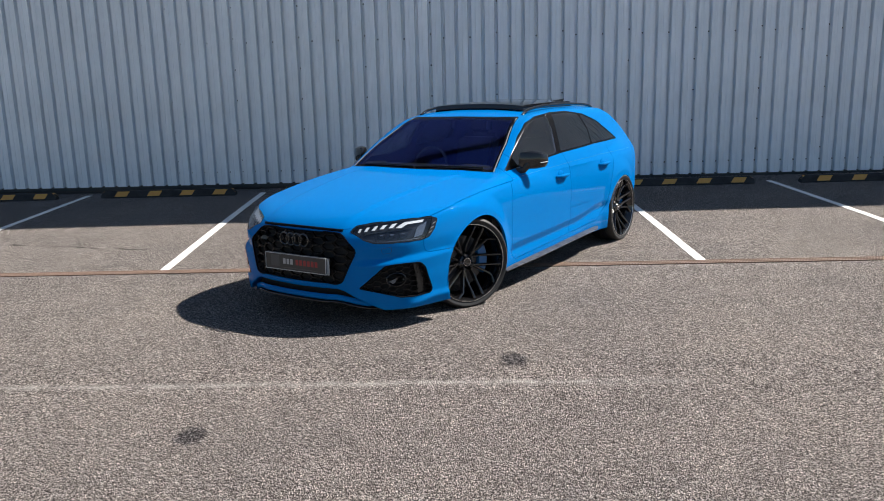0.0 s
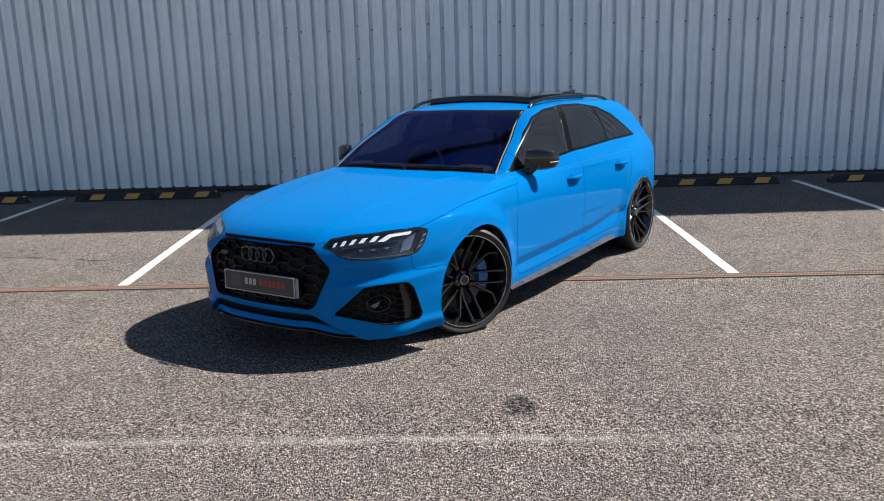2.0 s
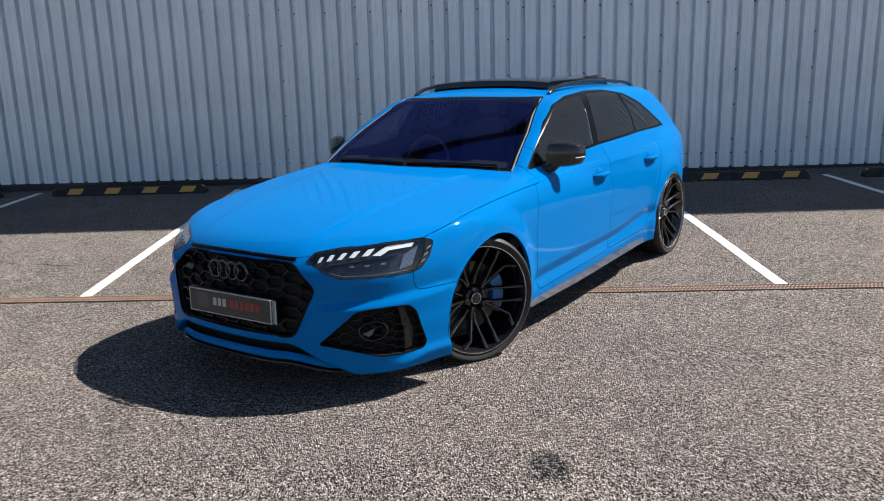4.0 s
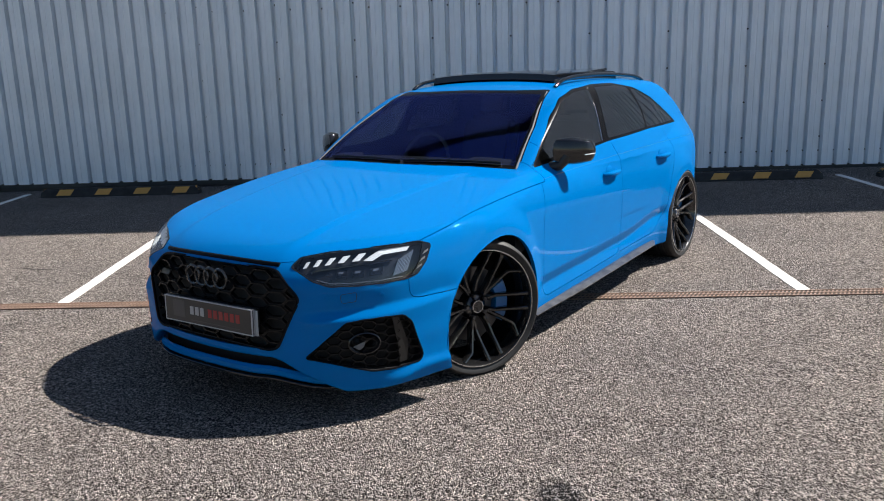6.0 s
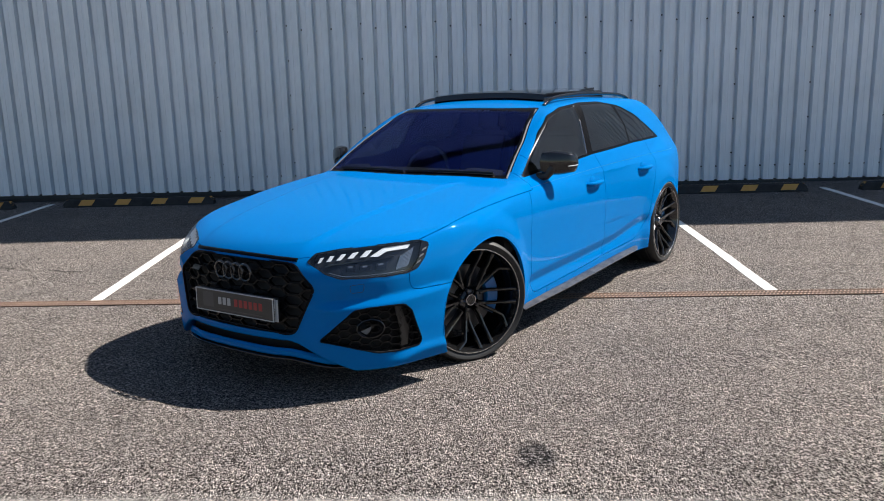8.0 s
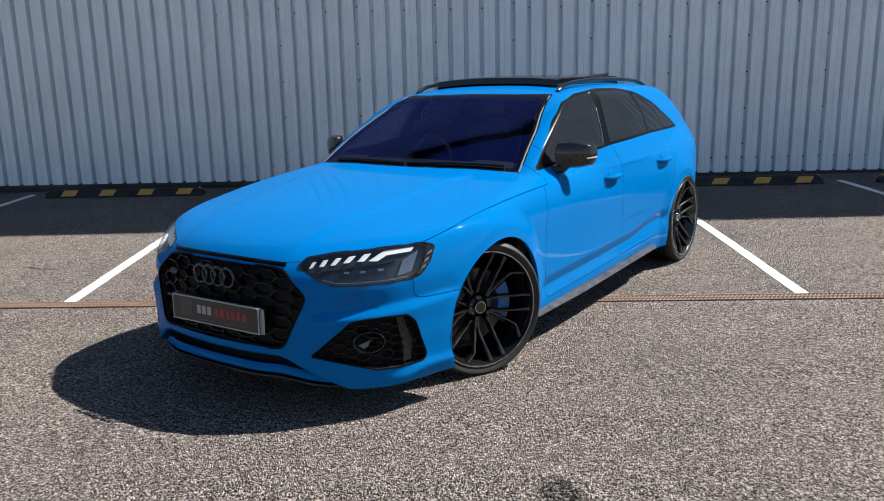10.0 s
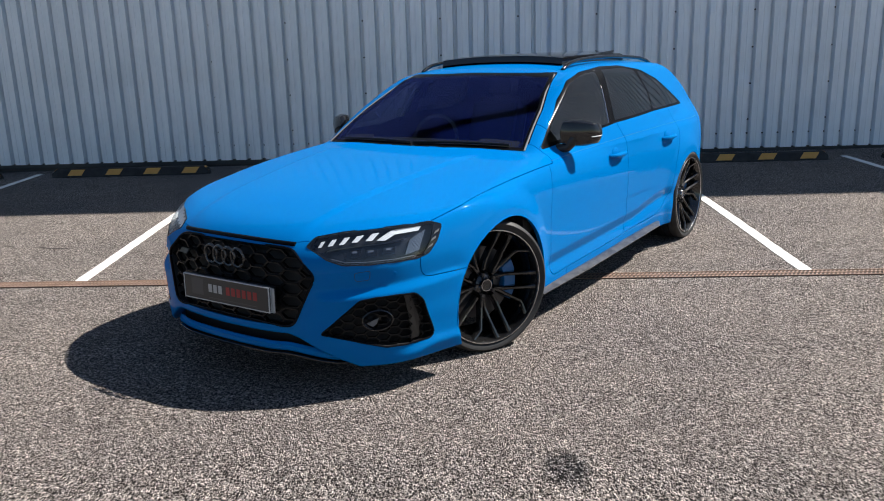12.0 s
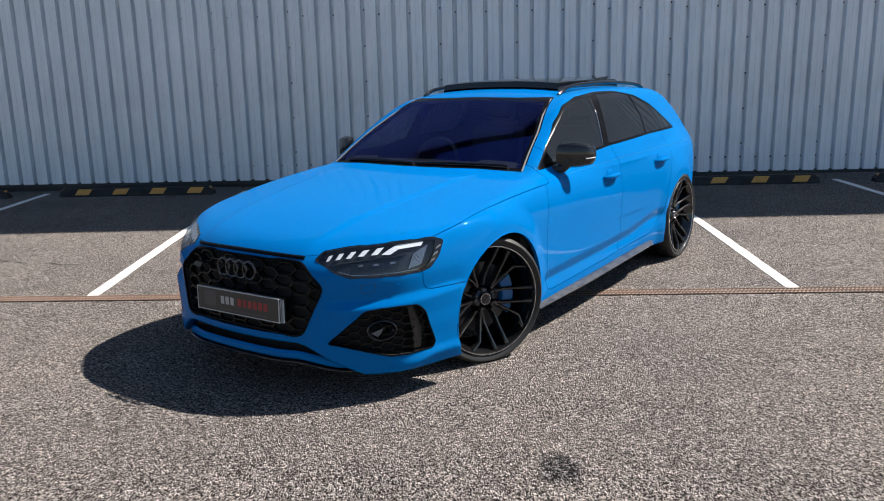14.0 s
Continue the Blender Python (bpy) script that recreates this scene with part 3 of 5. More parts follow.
upper = lambda x, y, z: (z > 0.85) & (y > 0.4)  # noqa: E731
crown = lambda x, y, z: z > 0.6  # noqa: E731
nose = lambda x, y, z: x < -0.25  # noqa: E731
bonnet_plan = region(PLAN, BONNET, 0.03, crown)
on_screen = lambda x, y, z: (x > 0.3) & (x < 1.6)  # noqa: E731
screen_line, screen_sides = region(FRONT, SCREEN, 0.015, on_screen), region(FRONT, SCREEN, 0.015, lambda x, y, z: on_screen(x, y, z) & (z > 0.945) & (z < 1.31), 0.012)
screen_outer = lambda x, y, z: np.minimum(screen_line(x, y, z), screen_sides(x, y, z))  # noqa: E731
REGIONS = [
    ("wheel_opening", region(SIDE, FRONT_ARCH, 0.02, lambda x, y, z: y > 0.3)),
    ("wheel_opening", region(SIDE, REAR_ARCH, 0.02, lambda x, y, z: y > 0.3)),
    ("windscreen", region(FRONT, SCREEN, 0.015, lambda x, y, z: (x > 0.3) & (x < 1.6), -0.014)),
    ("screen_border", screen_outer),
    ("front_window", region(SIDE, [(0.672, 0.938), (0.795, 1.025), (0.97, 1.138), (1.18, 1.246), (1.37, 1.289), (1.555, 1.302), (1.50, 1.114), (1.455, 0.990), (1.12, 0.967)], 0.02, upper)),
    ("rear_window", region(SIDE, [(1.66, 1.31), (2.0, 1.312), (2.165, 1.292), (2.238, 1.145), (2.198, 1.02), (1.535, 1.0), (1.585, 1.13)], 0.02, upper)),
    ("quarter_window", region(SIDE, [(2.222, 1.284), (2.294, 1.273), (2.54, 1.199), (2.70, 1.115), (2.87, 1.025), (2.232, 1.019), (2.268, 1.145)], 0.02, upper)),
    ("window_trim", region(SIDE, WINDOWS, 0.03, upper)),
    ("lens", region(CORNER, LAMP, 0.012, nose)),
    ("grille_opening", region(FRONT, GRILLE, 0.03, lambda x, y, z: x < -0.6)),
    ("intake_opening", region(CORNER, INTAKE, 0.015, nose)),
    ("bonnet", lambda x, y, z: np.maximum(bonnet_plan(x, y, z), crease_at(x) - z)),
    ("front_bumper", region(SIDE, BUMPER, 0.02)),
    ("front_door", region(SIDE, FRONT_DOOR, 0.02, lambda x, y, z: (y > 0.4) & (z < 0.98))),
    ("rear_door", region(SIDE, REAR_DOOR, 0.02, lambda x, y, z: (y > 0.4) & (z < 1.03))),
    ("fender", lambda x, y, z: np.where(z > 0.1, x - 0.75, 9.0)),
]
NAMES = [n for n, _ in REGIONS] + ["quarter_panel"]

CELL = 0.0105
half, quads = nets(skin, (-1.15, 0, 0.08), (3.95, 1.05, 1.5), CELL)
half[np.abs(half[:, 1]) < CELL * 0.3, 1] = 0
half = settled(half)
middle = half[:, 1] == 0
kind = np.full(len(quads), len(REGIONS))
centres = half[quads].mean(1)
for k, (name, f) in enumerate(REGIONS):
    free = np.flatnonzero(kind == len(REGIONS))
    kind[free[f(*centres[free].T) < 0]] = k
# corners between two panels go onto the line that parts them
least, most = np.full(len(half), 99), np.full(len(half), -1)
for c in range(4):
    np.minimum.at(least, quads[:, c], kind)
    np.maximum.at(most, quads[:, c], kind)
for k, (name, f) in enumerate(REGIONS):
    at = np.flatnonzero((least == k) & (most > k))
    for _ in range(5):
        p, e = half[at], 5e-4
        r = f(*p.T)
        g = np.stack([(f(*(p + d).T) - f(*(p - d).T)) / (2 * e) for d in np.eye(3) * e], -1)
        n = slope(p)
        n /= np.linalg.norm(n, axis=1)[:, None]
        g -= (g * n).sum(1)[:, None] * n
        g2 = (g**2).sum(1)
        ok = (np.abs(r) < 0.05) & (g2 > 0.04) & (g2 < 30)
        move = np.where(ok[:, None], -(r / np.maximum(g2, 0.04))[:, None] * g, 0)
        long = np.linalg.norm(move, axis=1)[:, None]
        move *= np.minimum(1, 0.008 / np.maximum(long, 1e-9))
        move[middle[at], 1] = 0
        half[at] = settled(p + move, 3)
normals = slope(half)
normals /= np.linalg.norm(normals, axis=1)[:, None]

car = tagged(new("car"), "glossy bright blue estate car with black wheels, parked askew", "car")
car.matrix_world = pose(-0.504 - 0.03 * math.sin(radians(58.2)), 5.854 + 0.03 * math.cos(radians(58.2)), 0, 0, 0, 58.2)


def patch(name, chosen, mat, parent, sides, label="", rim=0.016, gap=0.0015, inset=0.0):
    """The skin's quads of one panel as a mesh with thick edges. sides: (1,) left, (-1,) right, (1, -1) both in one mesh."""
    used, q = np.unique(quads[chosen], return_inverse=True)
    q = q.reshape(-1, 4)
    p, n = half[used] - inset * normals[used], normals[used]
    edges = np.concatenate([q[:, [i, (i + 1) % 4]] for i in range(4)])
    key = np.sort(edges, 1)
    _, first, times = np.unique(key[:, 0] * len(used) + key[:, 1], return_index=True, return_counts=True)
    border = edges[first[times == 1]]
    border = border[~(middle[used][border].all(1) & (len(sides) == 2))]
    if gap:
        pull, weight = np.zeros_like(p), np.zeros(len(p))
        face = p[q].mean(1)
        for c in range(4):
            np.add.at(pull, q[:, c], face - p[q[:, c]])
        onb = np.unique(border)
        d = pull[onb] - (pull[onb] * n[onb]).sum(1)[:, None] * n[onb]
        d /= np.maximum(np.linalg.norm(d, axis=1), 1e-6)[:, None]
        d[middle[used][onb], 1] = 0
        p = p.copy()
        p[onb] += gap * d
    verts, faces, norms = [], [], []
    base = 0
    for s in sides:
        flip = np.array([1, -s, 1])
        verts += [p * flip]
        norms += [n * flip]
        faces += [q + base if s > 0 else q[:, ::-1] + base]
        base += len(p)
        if rim and len(border):
            ids, b = np.unique(border, return_inverse=True)
            b = b.reshape(-1, 2)
            tang = np.zeros((len(ids), 3))
            run = p[border[:, 1]] - p[border[:, 0]]
            out = np.cross(run, n[border[:, 0]])
            np.add.at(tang, b[:, 0], out), np.add.at(tang, b[:, 1], out)
            tang /= np.maximum(np.linalg.norm(tang, axis=1), 1e-9)[:, None]
            verts += [p[ids] * flip, (p[ids] - rim * n[ids]) * flip]
            norms += [tang * flip, tang * flip]
            ring = np.stack([b[:, 1], b[:, 0], b[:, 0] + len(ids), b[:, 1] + len(ids)], 1)
            faces += [ring + base if s > 0 else ring[:, ::-1] + base]
            base += 2 * len(ids)
    v, f, nn = np.concatenate(verts), np.concatenate(faces), np.concatenate(norms)
    turn = (np.cross(v[f[:, 2]] - v[f[:, 0]], v[f[:, 3]] - v[f[:, 1]]) * nn[f[:, 0]]).sum(1) < 0
    f[turn] = f[turn][:, ::-1]
    me = bpy.data.meshes.new(name)
    # quads along an edge are halved by their better diagonal, slivers dropped
    edge = np.zeros(len(v), bool)
    edge[np.unique(border)] = True
    rough = edge[f].any(1)
    whole = f[~rough].tolist()
    for g in f[rough]:
        best = None
        for d in (0, 1):
            pair = [[g[d], g[d + 1], g[d + 2]], [g[d], g[d + 2], g[(d + 3) % 4]]]
            size = [float(np.cross(v[b] - v[a], v[c] - v[a]) @ nn[g[0]]) for a, b, c in pair]
            if best is None or min(size) > best[0]:
                best = (min(size), pair, size)
        whole += [[int(i) for i in t] for t, s in zip(best[1], best[2]) if s > 2e-7]
    me.from_pydata(v.tolist(), [], whole)
    me.materials.append(mat)
    me.polygons.foreach_set("use_smooth", np.ones(len(whole), bool))
    me.normals_split_custom_set_from_vertices(nn.tolist())
    ob = new(name, me)
    ob.parent = parent
    return tagged(ob, label)


panels = {}
FRIT = material("black frit and trim", (0.004, 0.004, 0.005), 0.26)
bsdf(FRIT).inputs["Specular IOR Level"].default_value = 0.07
LOOK = {
    "windscreen": (None, "tinted windscreen with a blue sheen"), "screen_border": (FRIT, "black screen border"), "window_trim": (FRIT, "black window surround"),
    "bonnet": (PAINT, ""), "front_bumper": (PAINT, ""), "front_door": (PAINT, ""), "rear_door": (PAINT, ""), "roof": (PAINT, ""), "fender": (PAINT, ""), "quarter_panel": (PAINT, ""),
}


def glass(name, tint, head_on=0.05, sheen=(1, 1, 1), rough=0.0):
    """Dyed glass: clear behind, mirror-like in front, the more so the flatter it is seen."""
    m = bpy.data.materials.new(name)
    m.use_nodes = True
    t = m.node_tree
    t.nodes.remove(t.nodes["Principled BSDF"])
    clear, shine, blend, facing, power, scaled = (t.nodes.new("ShaderNode" + k) for k in ("BsdfTransparent", "BsdfGlossy", "MixShader", "LayerWeight", "Math", "Math"))
    clear.inputs[0].default_value = (*tint, 1)
    shine.inputs["Roughness"].default_value, shine.inputs[0].default_value = rough, (*sheen, 1)
    facing.inputs["Blend"].default_value = 0.5
    power.operation, scaled.operation = "POWER", "MULTIPLY_ADD"
    power.inputs[1].default_value, scaled.inputs[1].default_value, scaled.inputs[2].default_value = 5.0, 1 - head_on, head_on
    for a, b in ((facing.outputs["Facing"], power.inputs[0]), (power.outputs[0], scaled.inputs[0]), (scaled.outputs[0], blend.inputs[0]), (clear.outputs[0], blend.inputs[1]), (shine.outputs[0], blend.inputs[2]), (blend.outputs[0], t.nodes["Material Output"].inputs[0])):
        t.links.new(a, b)
    return m


SCREEN_GLASS = glass("windscreen glass", (0.72, 0.78, 0.77), 0.13, (0.18, 0.25, 0.92), 0.05)
SIDE_GLASS = glass("privacy glass", (0.03, 0.03, 0.033), 0.15)
DOOR_GLASS = glass("lightly tinted glass", (0.16, 0.17, 0.17), 0.15)
LENS_GLASS = glass("lamp lens", (0.86, 0.89, 0.92), 0.06)

for name in dict.fromkeys(NAMES):
    chosen = np.isin(kind, [k for k, n in enumerate(NAMES) if n == name])
    if name.endswith("opening") or not chosen.any():
        continue
    if name in ("windscreen", "screen_border", "bonnet", "front_bumper", "roof", "quarter_panel"):
        ob = patch("body_shell" if name == "quarter_panel" else name, chosen, LOOK[name][0] or SCREEN_GLASS, car, (1, -1), LOOK[name][1], 0.02, 0.0 if name in ("windscreen", "screen_border") else 0.002)
        panels[name] = ob
    elif name == "lens":
        continue
    else:
        for s in (1, -1):
            mat, label = LOOK.get(name, (DOOR_GLASS if name == "front_window" else SIDE_GLASS, "dark tinted side window"))
            panels[name, s] = patch(name, chosen, mat, car, (s,), label, 0.02, 0.0 if "window" in name else 0.002)

# ---- the car's parts ----


def at_corner(u, z, off=0.0):
    """The place on the left front corner at (u, z), off metres outside the skin, in the car's mesh axes."""
    s = np.linspace(1.1, 0.2, 1800)
    p = np.stack([u * 0.70711 - s, u * 0.70711 + s, np.full_like(s, z)], -1)
    k = np.argmax(skin(*p.T) < 0)
    g = slope(p[k : k + 1])[0]
    q = p[k] + off * g / np.linalg.norm(g)
    return Vector((q[0], -q[1], q[2]))


def at_front(y, z, off=0.0):
    x = np.linspace(-1.2, -0.3, 1800)
    k = np.argmax(skin(x, y, z) < 0)
    return Vector((x[k] - off, -y, z))


def at_side(x, z, off=0.0):
    y = np.linspace(1.05, 0.4, 1300)
    k = np.argmax(skin(x, y, z) < 0)
    return Vector((x, -(y[k] + off), z))


def at_top(x, y, off=0.0):
    z = np.linspace(1.5, 0.5, 2000)
    k = np.argmax(skin(x, y, z) < 0)
    return Vector((x, -y, z[k] + off))


def mirrored(bm):
    """The same shape for the other flank."""
    for v in bm.verts:
        v.co.y = -v.co.y
    bmesh.ops.reverse_faces(bm, faces=bm.faces)
    return bm


def slab(bm, ring, way, depth):
    """A plate over the ring of places, depth metres thick along way."""
    a = [bm.verts.new(p) for p in ring]
    b = [bm.verts.new(p + way * depth) for p in ring]
    n = len(ring)
    bm.faces.new(b), bm.faces.new(a[::-1])
    for k in range(n):
        bm.faces.new((a[k], a[(k + 1) % n], b[(k + 1) % n], b[k]))
    bmesh.ops.recalc_face_normals(bm, faces=bm.faces)
    return bm


def lathe(bm, profile, segments, axis="y"):
    """A ring turned round the y axis from (radius, y) points."""
    rings = []
    for k in range(segments):
        t = 2 * math.pi * k / segments
        rings.append([bm.verts.new((r * math.cos(t), y, r * math.sin(t))) for r, y in profile])
    for a, b in zip(rings, rings[1:] + rings[:1]):
        for i in range(len(profile) - 1):
            bm.faces.new((a[i], a[i + 1], b[i + 1], b[i]))
    bmesh.ops.recalc_face_normals(bm, faces=bm.faces)
    return bm


def tube(bm, path, radius, sides=8, closed=False):
    path = [Vector(p) for p in path]
    rings = []
    n = len(path)
    for k, p in enumerate(path):
        d = (path[(k + 1) % n] - path[k - 1]) if closed else (path[min(k + 1, n - 1)] - path[max(k - 1, 0)])
        d.normalize()
        a = d.cross(Vector((0, 0, 1)) if abs(d.z) < 0.9 else Vector((1, 0, 0))).normalized()
        b = d.cross(a)
        r = radius[k] if isinstance(radius, (list, tuple)) else radius
        rings.append([bm.verts.new(p + (a * math.cos(t) + b * math.sin(t)) * r) for t in [2 * math.pi * i / sides for i in range(sides)]])
    for a, b in zip(rings, rings[1:] + (rings[:1] if closed else [])):
        for i in range(sides):
            bm.faces.new((a[i], a[(i + 1) % sides], b[(i + 1) % sides], b[i]))
    if not closed:
        bm.faces.new(rings[0][::-1]), bm.faces.new(rings[-1])
    bmesh.ops.recalc_face_normals(bm, faces=bm.faces)
    return bm


# lamps: a clear lens over a dark housing with white light bars
BARS = [
    [(-0.261, 0.658), (-0.241, 0.679), (-0.22, 0.682), (-0.243, 0.661)],
    [(-0.22, 0.665), (-0.193, 0.688), (-0.168, 0.69), (-0.193, 0.668)],
    [(-0.172, 0.671), (-0.138, 0.695), (-0.11, 0.697), (-0.145, 0.673)],
    [(-0.117, 0.679), (-0.085, 0.7), (-0.048, 0.704), (-0.086, 0.68)],
    [(-0.058, 0.683), (-0.018, 0.708), (0.019, 0.711), (-0.022, 0.684)],
    [(-0.004, 0.683), (0.061, 0.715), (0.086, 0.719), (0.206, 0.722), (0.191, 0.706), (0.078, 0.702), (0.033, 0.681)],
]
lens_quads = kind == NAMES.index("lens")
HOUSING = worn("lamp housing", (0.02, 0.022, 0.028), 0.3, 0.35, 20)
AMBER_CLEAR = material("reflector", (0.35, 0.36, 0.38), 0.25, 0.8)
FIN_GREY = material("grey vent fin", (0.12, 0.125, 0.13), 0.2)
diag = Vector((-0.70711, -0.70711, 0))
for s in (1, -1):
    lamp = patch("headlight", lens_quads, HOUSING, car, (s,), "dark headlight with white light bars", -0.028, 0.0, 0.03)
    patch("lens", lens_quads, LENS_GLASS, lamp, (s,), "clear lens", 0.0, 0.0015)
    bm = tube(bmesh.new(), [at_corner(u, z, -0.001) for u, z in outline(LAMP, 0.012)], 0.004, 8, True)
    part("seal", bm if s > 0 else mirrored(bm), GLOSS, lamp)
    for ring in BARS:
        mid_u = sum(u for u, _ in ring) / len(ring)
        ring = [(mid_u + (u - mid_u) * (0.8 if len(ring) == 4 else 0.97) - 0.004, z - 0.003) for u, z in ring]
        bm = slab(bmesh.new(), [at_corner(u, z, -0.012) for u, z in ring], diag * -1, 0.012)
        part("light_bar", bm if s > 0 else mirrored(bm), LAMP_WHITE, lamp)
    # the ribbed reflector at the outer end, fin by fin
    for k in range(9):
        u, z = 0.118 + 0.0075 * k, 0.607 + 0.0015 * k
        top = 0.672 + 0.0038 * k
        lean = (top - z) * 0.42
        bm = slab(bmesh.new(), [at_corner(a, c, -0.016) for a, c in ((u, z), (u + 0.0045, z), (u + 0.0045 + lean, top), (u + lean, top))], diag * -1, 0.01)
        part("reflector_fin", bm if s > 0 else mirrored(bm), AMBER_CLEAR, lamp)
    # a shelf under the bars, and the square projectors below it
    bm = slab(bmesh.new(), [at_corner(u, z, -0.018) for u, z in ((-0.235, 0.643), (-0.2, 0.655), (0.03, 0.672), (0.115, 0.676), (0.118, 0.671), (0.03, 0.666), (-0.2, 0.648), (-0.225, 0.637))], diag * -1, 0.008)
    part("shelf", bm if s > 0 else mirrored(bm), GLOSS, lamp)
    for u, z, w in ((-0.105, 0.632, 0.026), (-0.035, 0.632, 0.03), (0.045, 0.635, 0.032)):
        bm = slab(bmesh.new(), [at_corner(u + a * w, z + b, -0.022) for a, b in ((-1, -0.017), (0.8, -0.017), (1, 0.017), (-0.8, 0.017))], diag * -1, 0.006)
        projector = part("projector", bm if s > 0 else mirrored(bm), GLOSS, lamp)
        bm = slab(bmesh.new(), [at_corner(u + a * w, z + b, -0.019) for a, b in ((-0.5, 0.004), (0.3, 0.004), (0.4, 0.012), (-0.4, 0.012))], diag * -1, 0.004)
        part("projector_lens", bm if s > 0 else mirrored(bm), AMBER_CLEAR, projector)
    bm = tube(bmesh.new(), [at_corner(u, z, -0.014) for u, z in ((-0.21, 0.612), (-0.15, 0.594), (-0.05, 0.593), (0.07, 0.595), (0.16, 0.598))], 0.002, 6)
    part("lower_edge", bm if s > 0 else mirrored(bm), AMBER_CLEAR, lamp)
    bm = slab(bmesh.new(), [at_corner(u, z, 0.006) for u, z in [(0.19, 0.6), (0.228, 0.65), (0.252, 0.72), (0.286, 0.708), (0.26, 0.65), (0.218, 0.606)]], diag * -1, 0.01)
    part("vent", bm if s > 0 else mirrored(bm), GLOSS, lamp, "gloss black vent")
    for k in range(3):
        u, z = 0.222 + 0.017 * k, 0.627 + 0.027 * k
        bm = slab(bmesh.new(), [at_corner(u + a, z + b, 0.011) for a, b in ((-0.013, -0.007), (0.013, 0.004), (0.016, 0.012), (-0.004, 0.004))], diag * -1, 0.007)
        part("fin", bm if s > 0 else mirrored(bm), FIN_GREY, lamp)


def honeycomb(places, parent, w, h, bar, depth):
    """A lattice of flat hexagon frames, each a part."""
    base = parent
    bm = bmesh.new()
    hexa = [(-w / 2, 0), (-w / 4, h / 2), (w / 4, h / 2), (w / 2, 0), (w / 4, -h / 2), (-w / 4, -h / 2)]
    rings = []
    for scale, x in ((1.0, 0), (1.0, -depth), (1 - bar, -depth), (1 - bar * 1.25, 0)):
        rings.append([bm.verts.new((x, a * scale, b * (scale if scale == 1 else 1 - (1 - scale) * w / h * 0.8))) for a, b in hexa])
    for a, b in zip(rings, rings[1:]):
        for i in range(6):
            bm.faces.new((a[i], a[(i + 1) % 6], b[(i + 1) % 6], b[i]))
    bmesh.ops.recalc_face_normals(bm, faces=bm.faces)
    me = bpy.data.meshes.new("cell")
    bm.to_mesh(me)
    bm.free()
    me.materials.append(SATIN_GRILLE)
    for p, turn in places:
        ob = new("cell", me)
        ob.parent, ob.matrix_local = base, Matrix.Translation(p) @ pose(0, 0, 0, 0, 0, turn)


SATIN_GRILLE = material("grille black", (0.006, 0.006, 0.007), 0.2)
bsdf(SATIN_GRILLE).inputs["Specular IOR Level"].default_value = 0.25
W, H = 0.124, 0.056
places, edge = [], outline(GRILLE, 0.03)
for i in range(-8, 9):
    for j in range(-6, 7):
        y, z = i * W * 0.75, 0.47 + j * H + (H / 2 if i % 2 else 0)
        if distance(edge, [abs(y)], [z])[0] < -0.006 and z < 0.625:
            p, q = at_front(y, z, -0.034), at_front(y + 0.02, z, -0.034)
            places.append((p, math.degrees(math.atan2(-(p.x - q.x), -(q.y - p.y))) * 1.0))
grille = patch("grille", kind == NAMES.index("grille_opening"), DARK, car, (1, -1), "gloss black honeycomb grille", -0.05, 0.0, 0.055)
honeycomb(places, grille, W, H, 0.1, 0.018)
# a black frame inside the opening
frame_line = [p for p in outline(GRILLE, 0.03) if p[0] >= 0]
path = [at_front(y, z, 0.001) for y, z in frame_line] + [at_front(-y, z, 0.001) for y, z in frame_line[::-1]]
part("grille_frame", tube(bmesh.new(), path, 0.0065, 8, True), FRIT, grille)
bm = bmesh.new()
for k in range(4):
    c = at_front(-0.095 + 0.06 * k, 0.585, 0.012)
    ring = [c + Vector((0.0, 0.042 * math.cos(t), 0.042 * math.sin(t))) for t in [2 * math.pi * i / 28 for i in range(28)]]
    tube(bm, ring, 0.0068, 8, True)
smooth(part("badge", bm, GLOSS, grille, "four gloss black rings"))
bm = slab(bmesh.new(), [at_front(y, z, 0.0) for y, z in ((-0.36, 0.557), (-0.29, 0.557), (-0.275, 0.58), (-0.345, 0.58))], Vector((-1, 0, 0)), 0.008)
part("badge_plate", bm, SATIN, grille)

# number plate, its writing as plain bars
PLATE_BLACK = worn("black show plate", (0.03, 0.028, 0.028), 0.35, 0.15, 12)
PLATE_EDGE = material("white plate border", (0.42, 0.42, 0.42), 0.5)
BAR_WHITE, BAR_RED, BAR_GREY = material("white bar", (0.36, 0.36, 0.36), 0.5), material("red bar", (0.26, 0.02, 0.02), 0.5), material("grey print", (0.06, 0.056, 0.056), 0.5)
plate_x = -0.998
PLATE_TURN = pose(plate_x, -0.04, 0.43, 0, 2, 2.0)


def plate_part(name, y0, y1, z0, z1, x0, x1, mat, parent, bev=0.0):
    bm = bmesh.new()
    box(bm, (-x1, -y1, z0), (-x0, -y0, z1))
    if bev:
        bevelled(bm, bev)
    bmesh.ops.transform(bm, matrix=PLATE_TURN, verts=bm.verts)
    return part(name, bm, mat, parent)


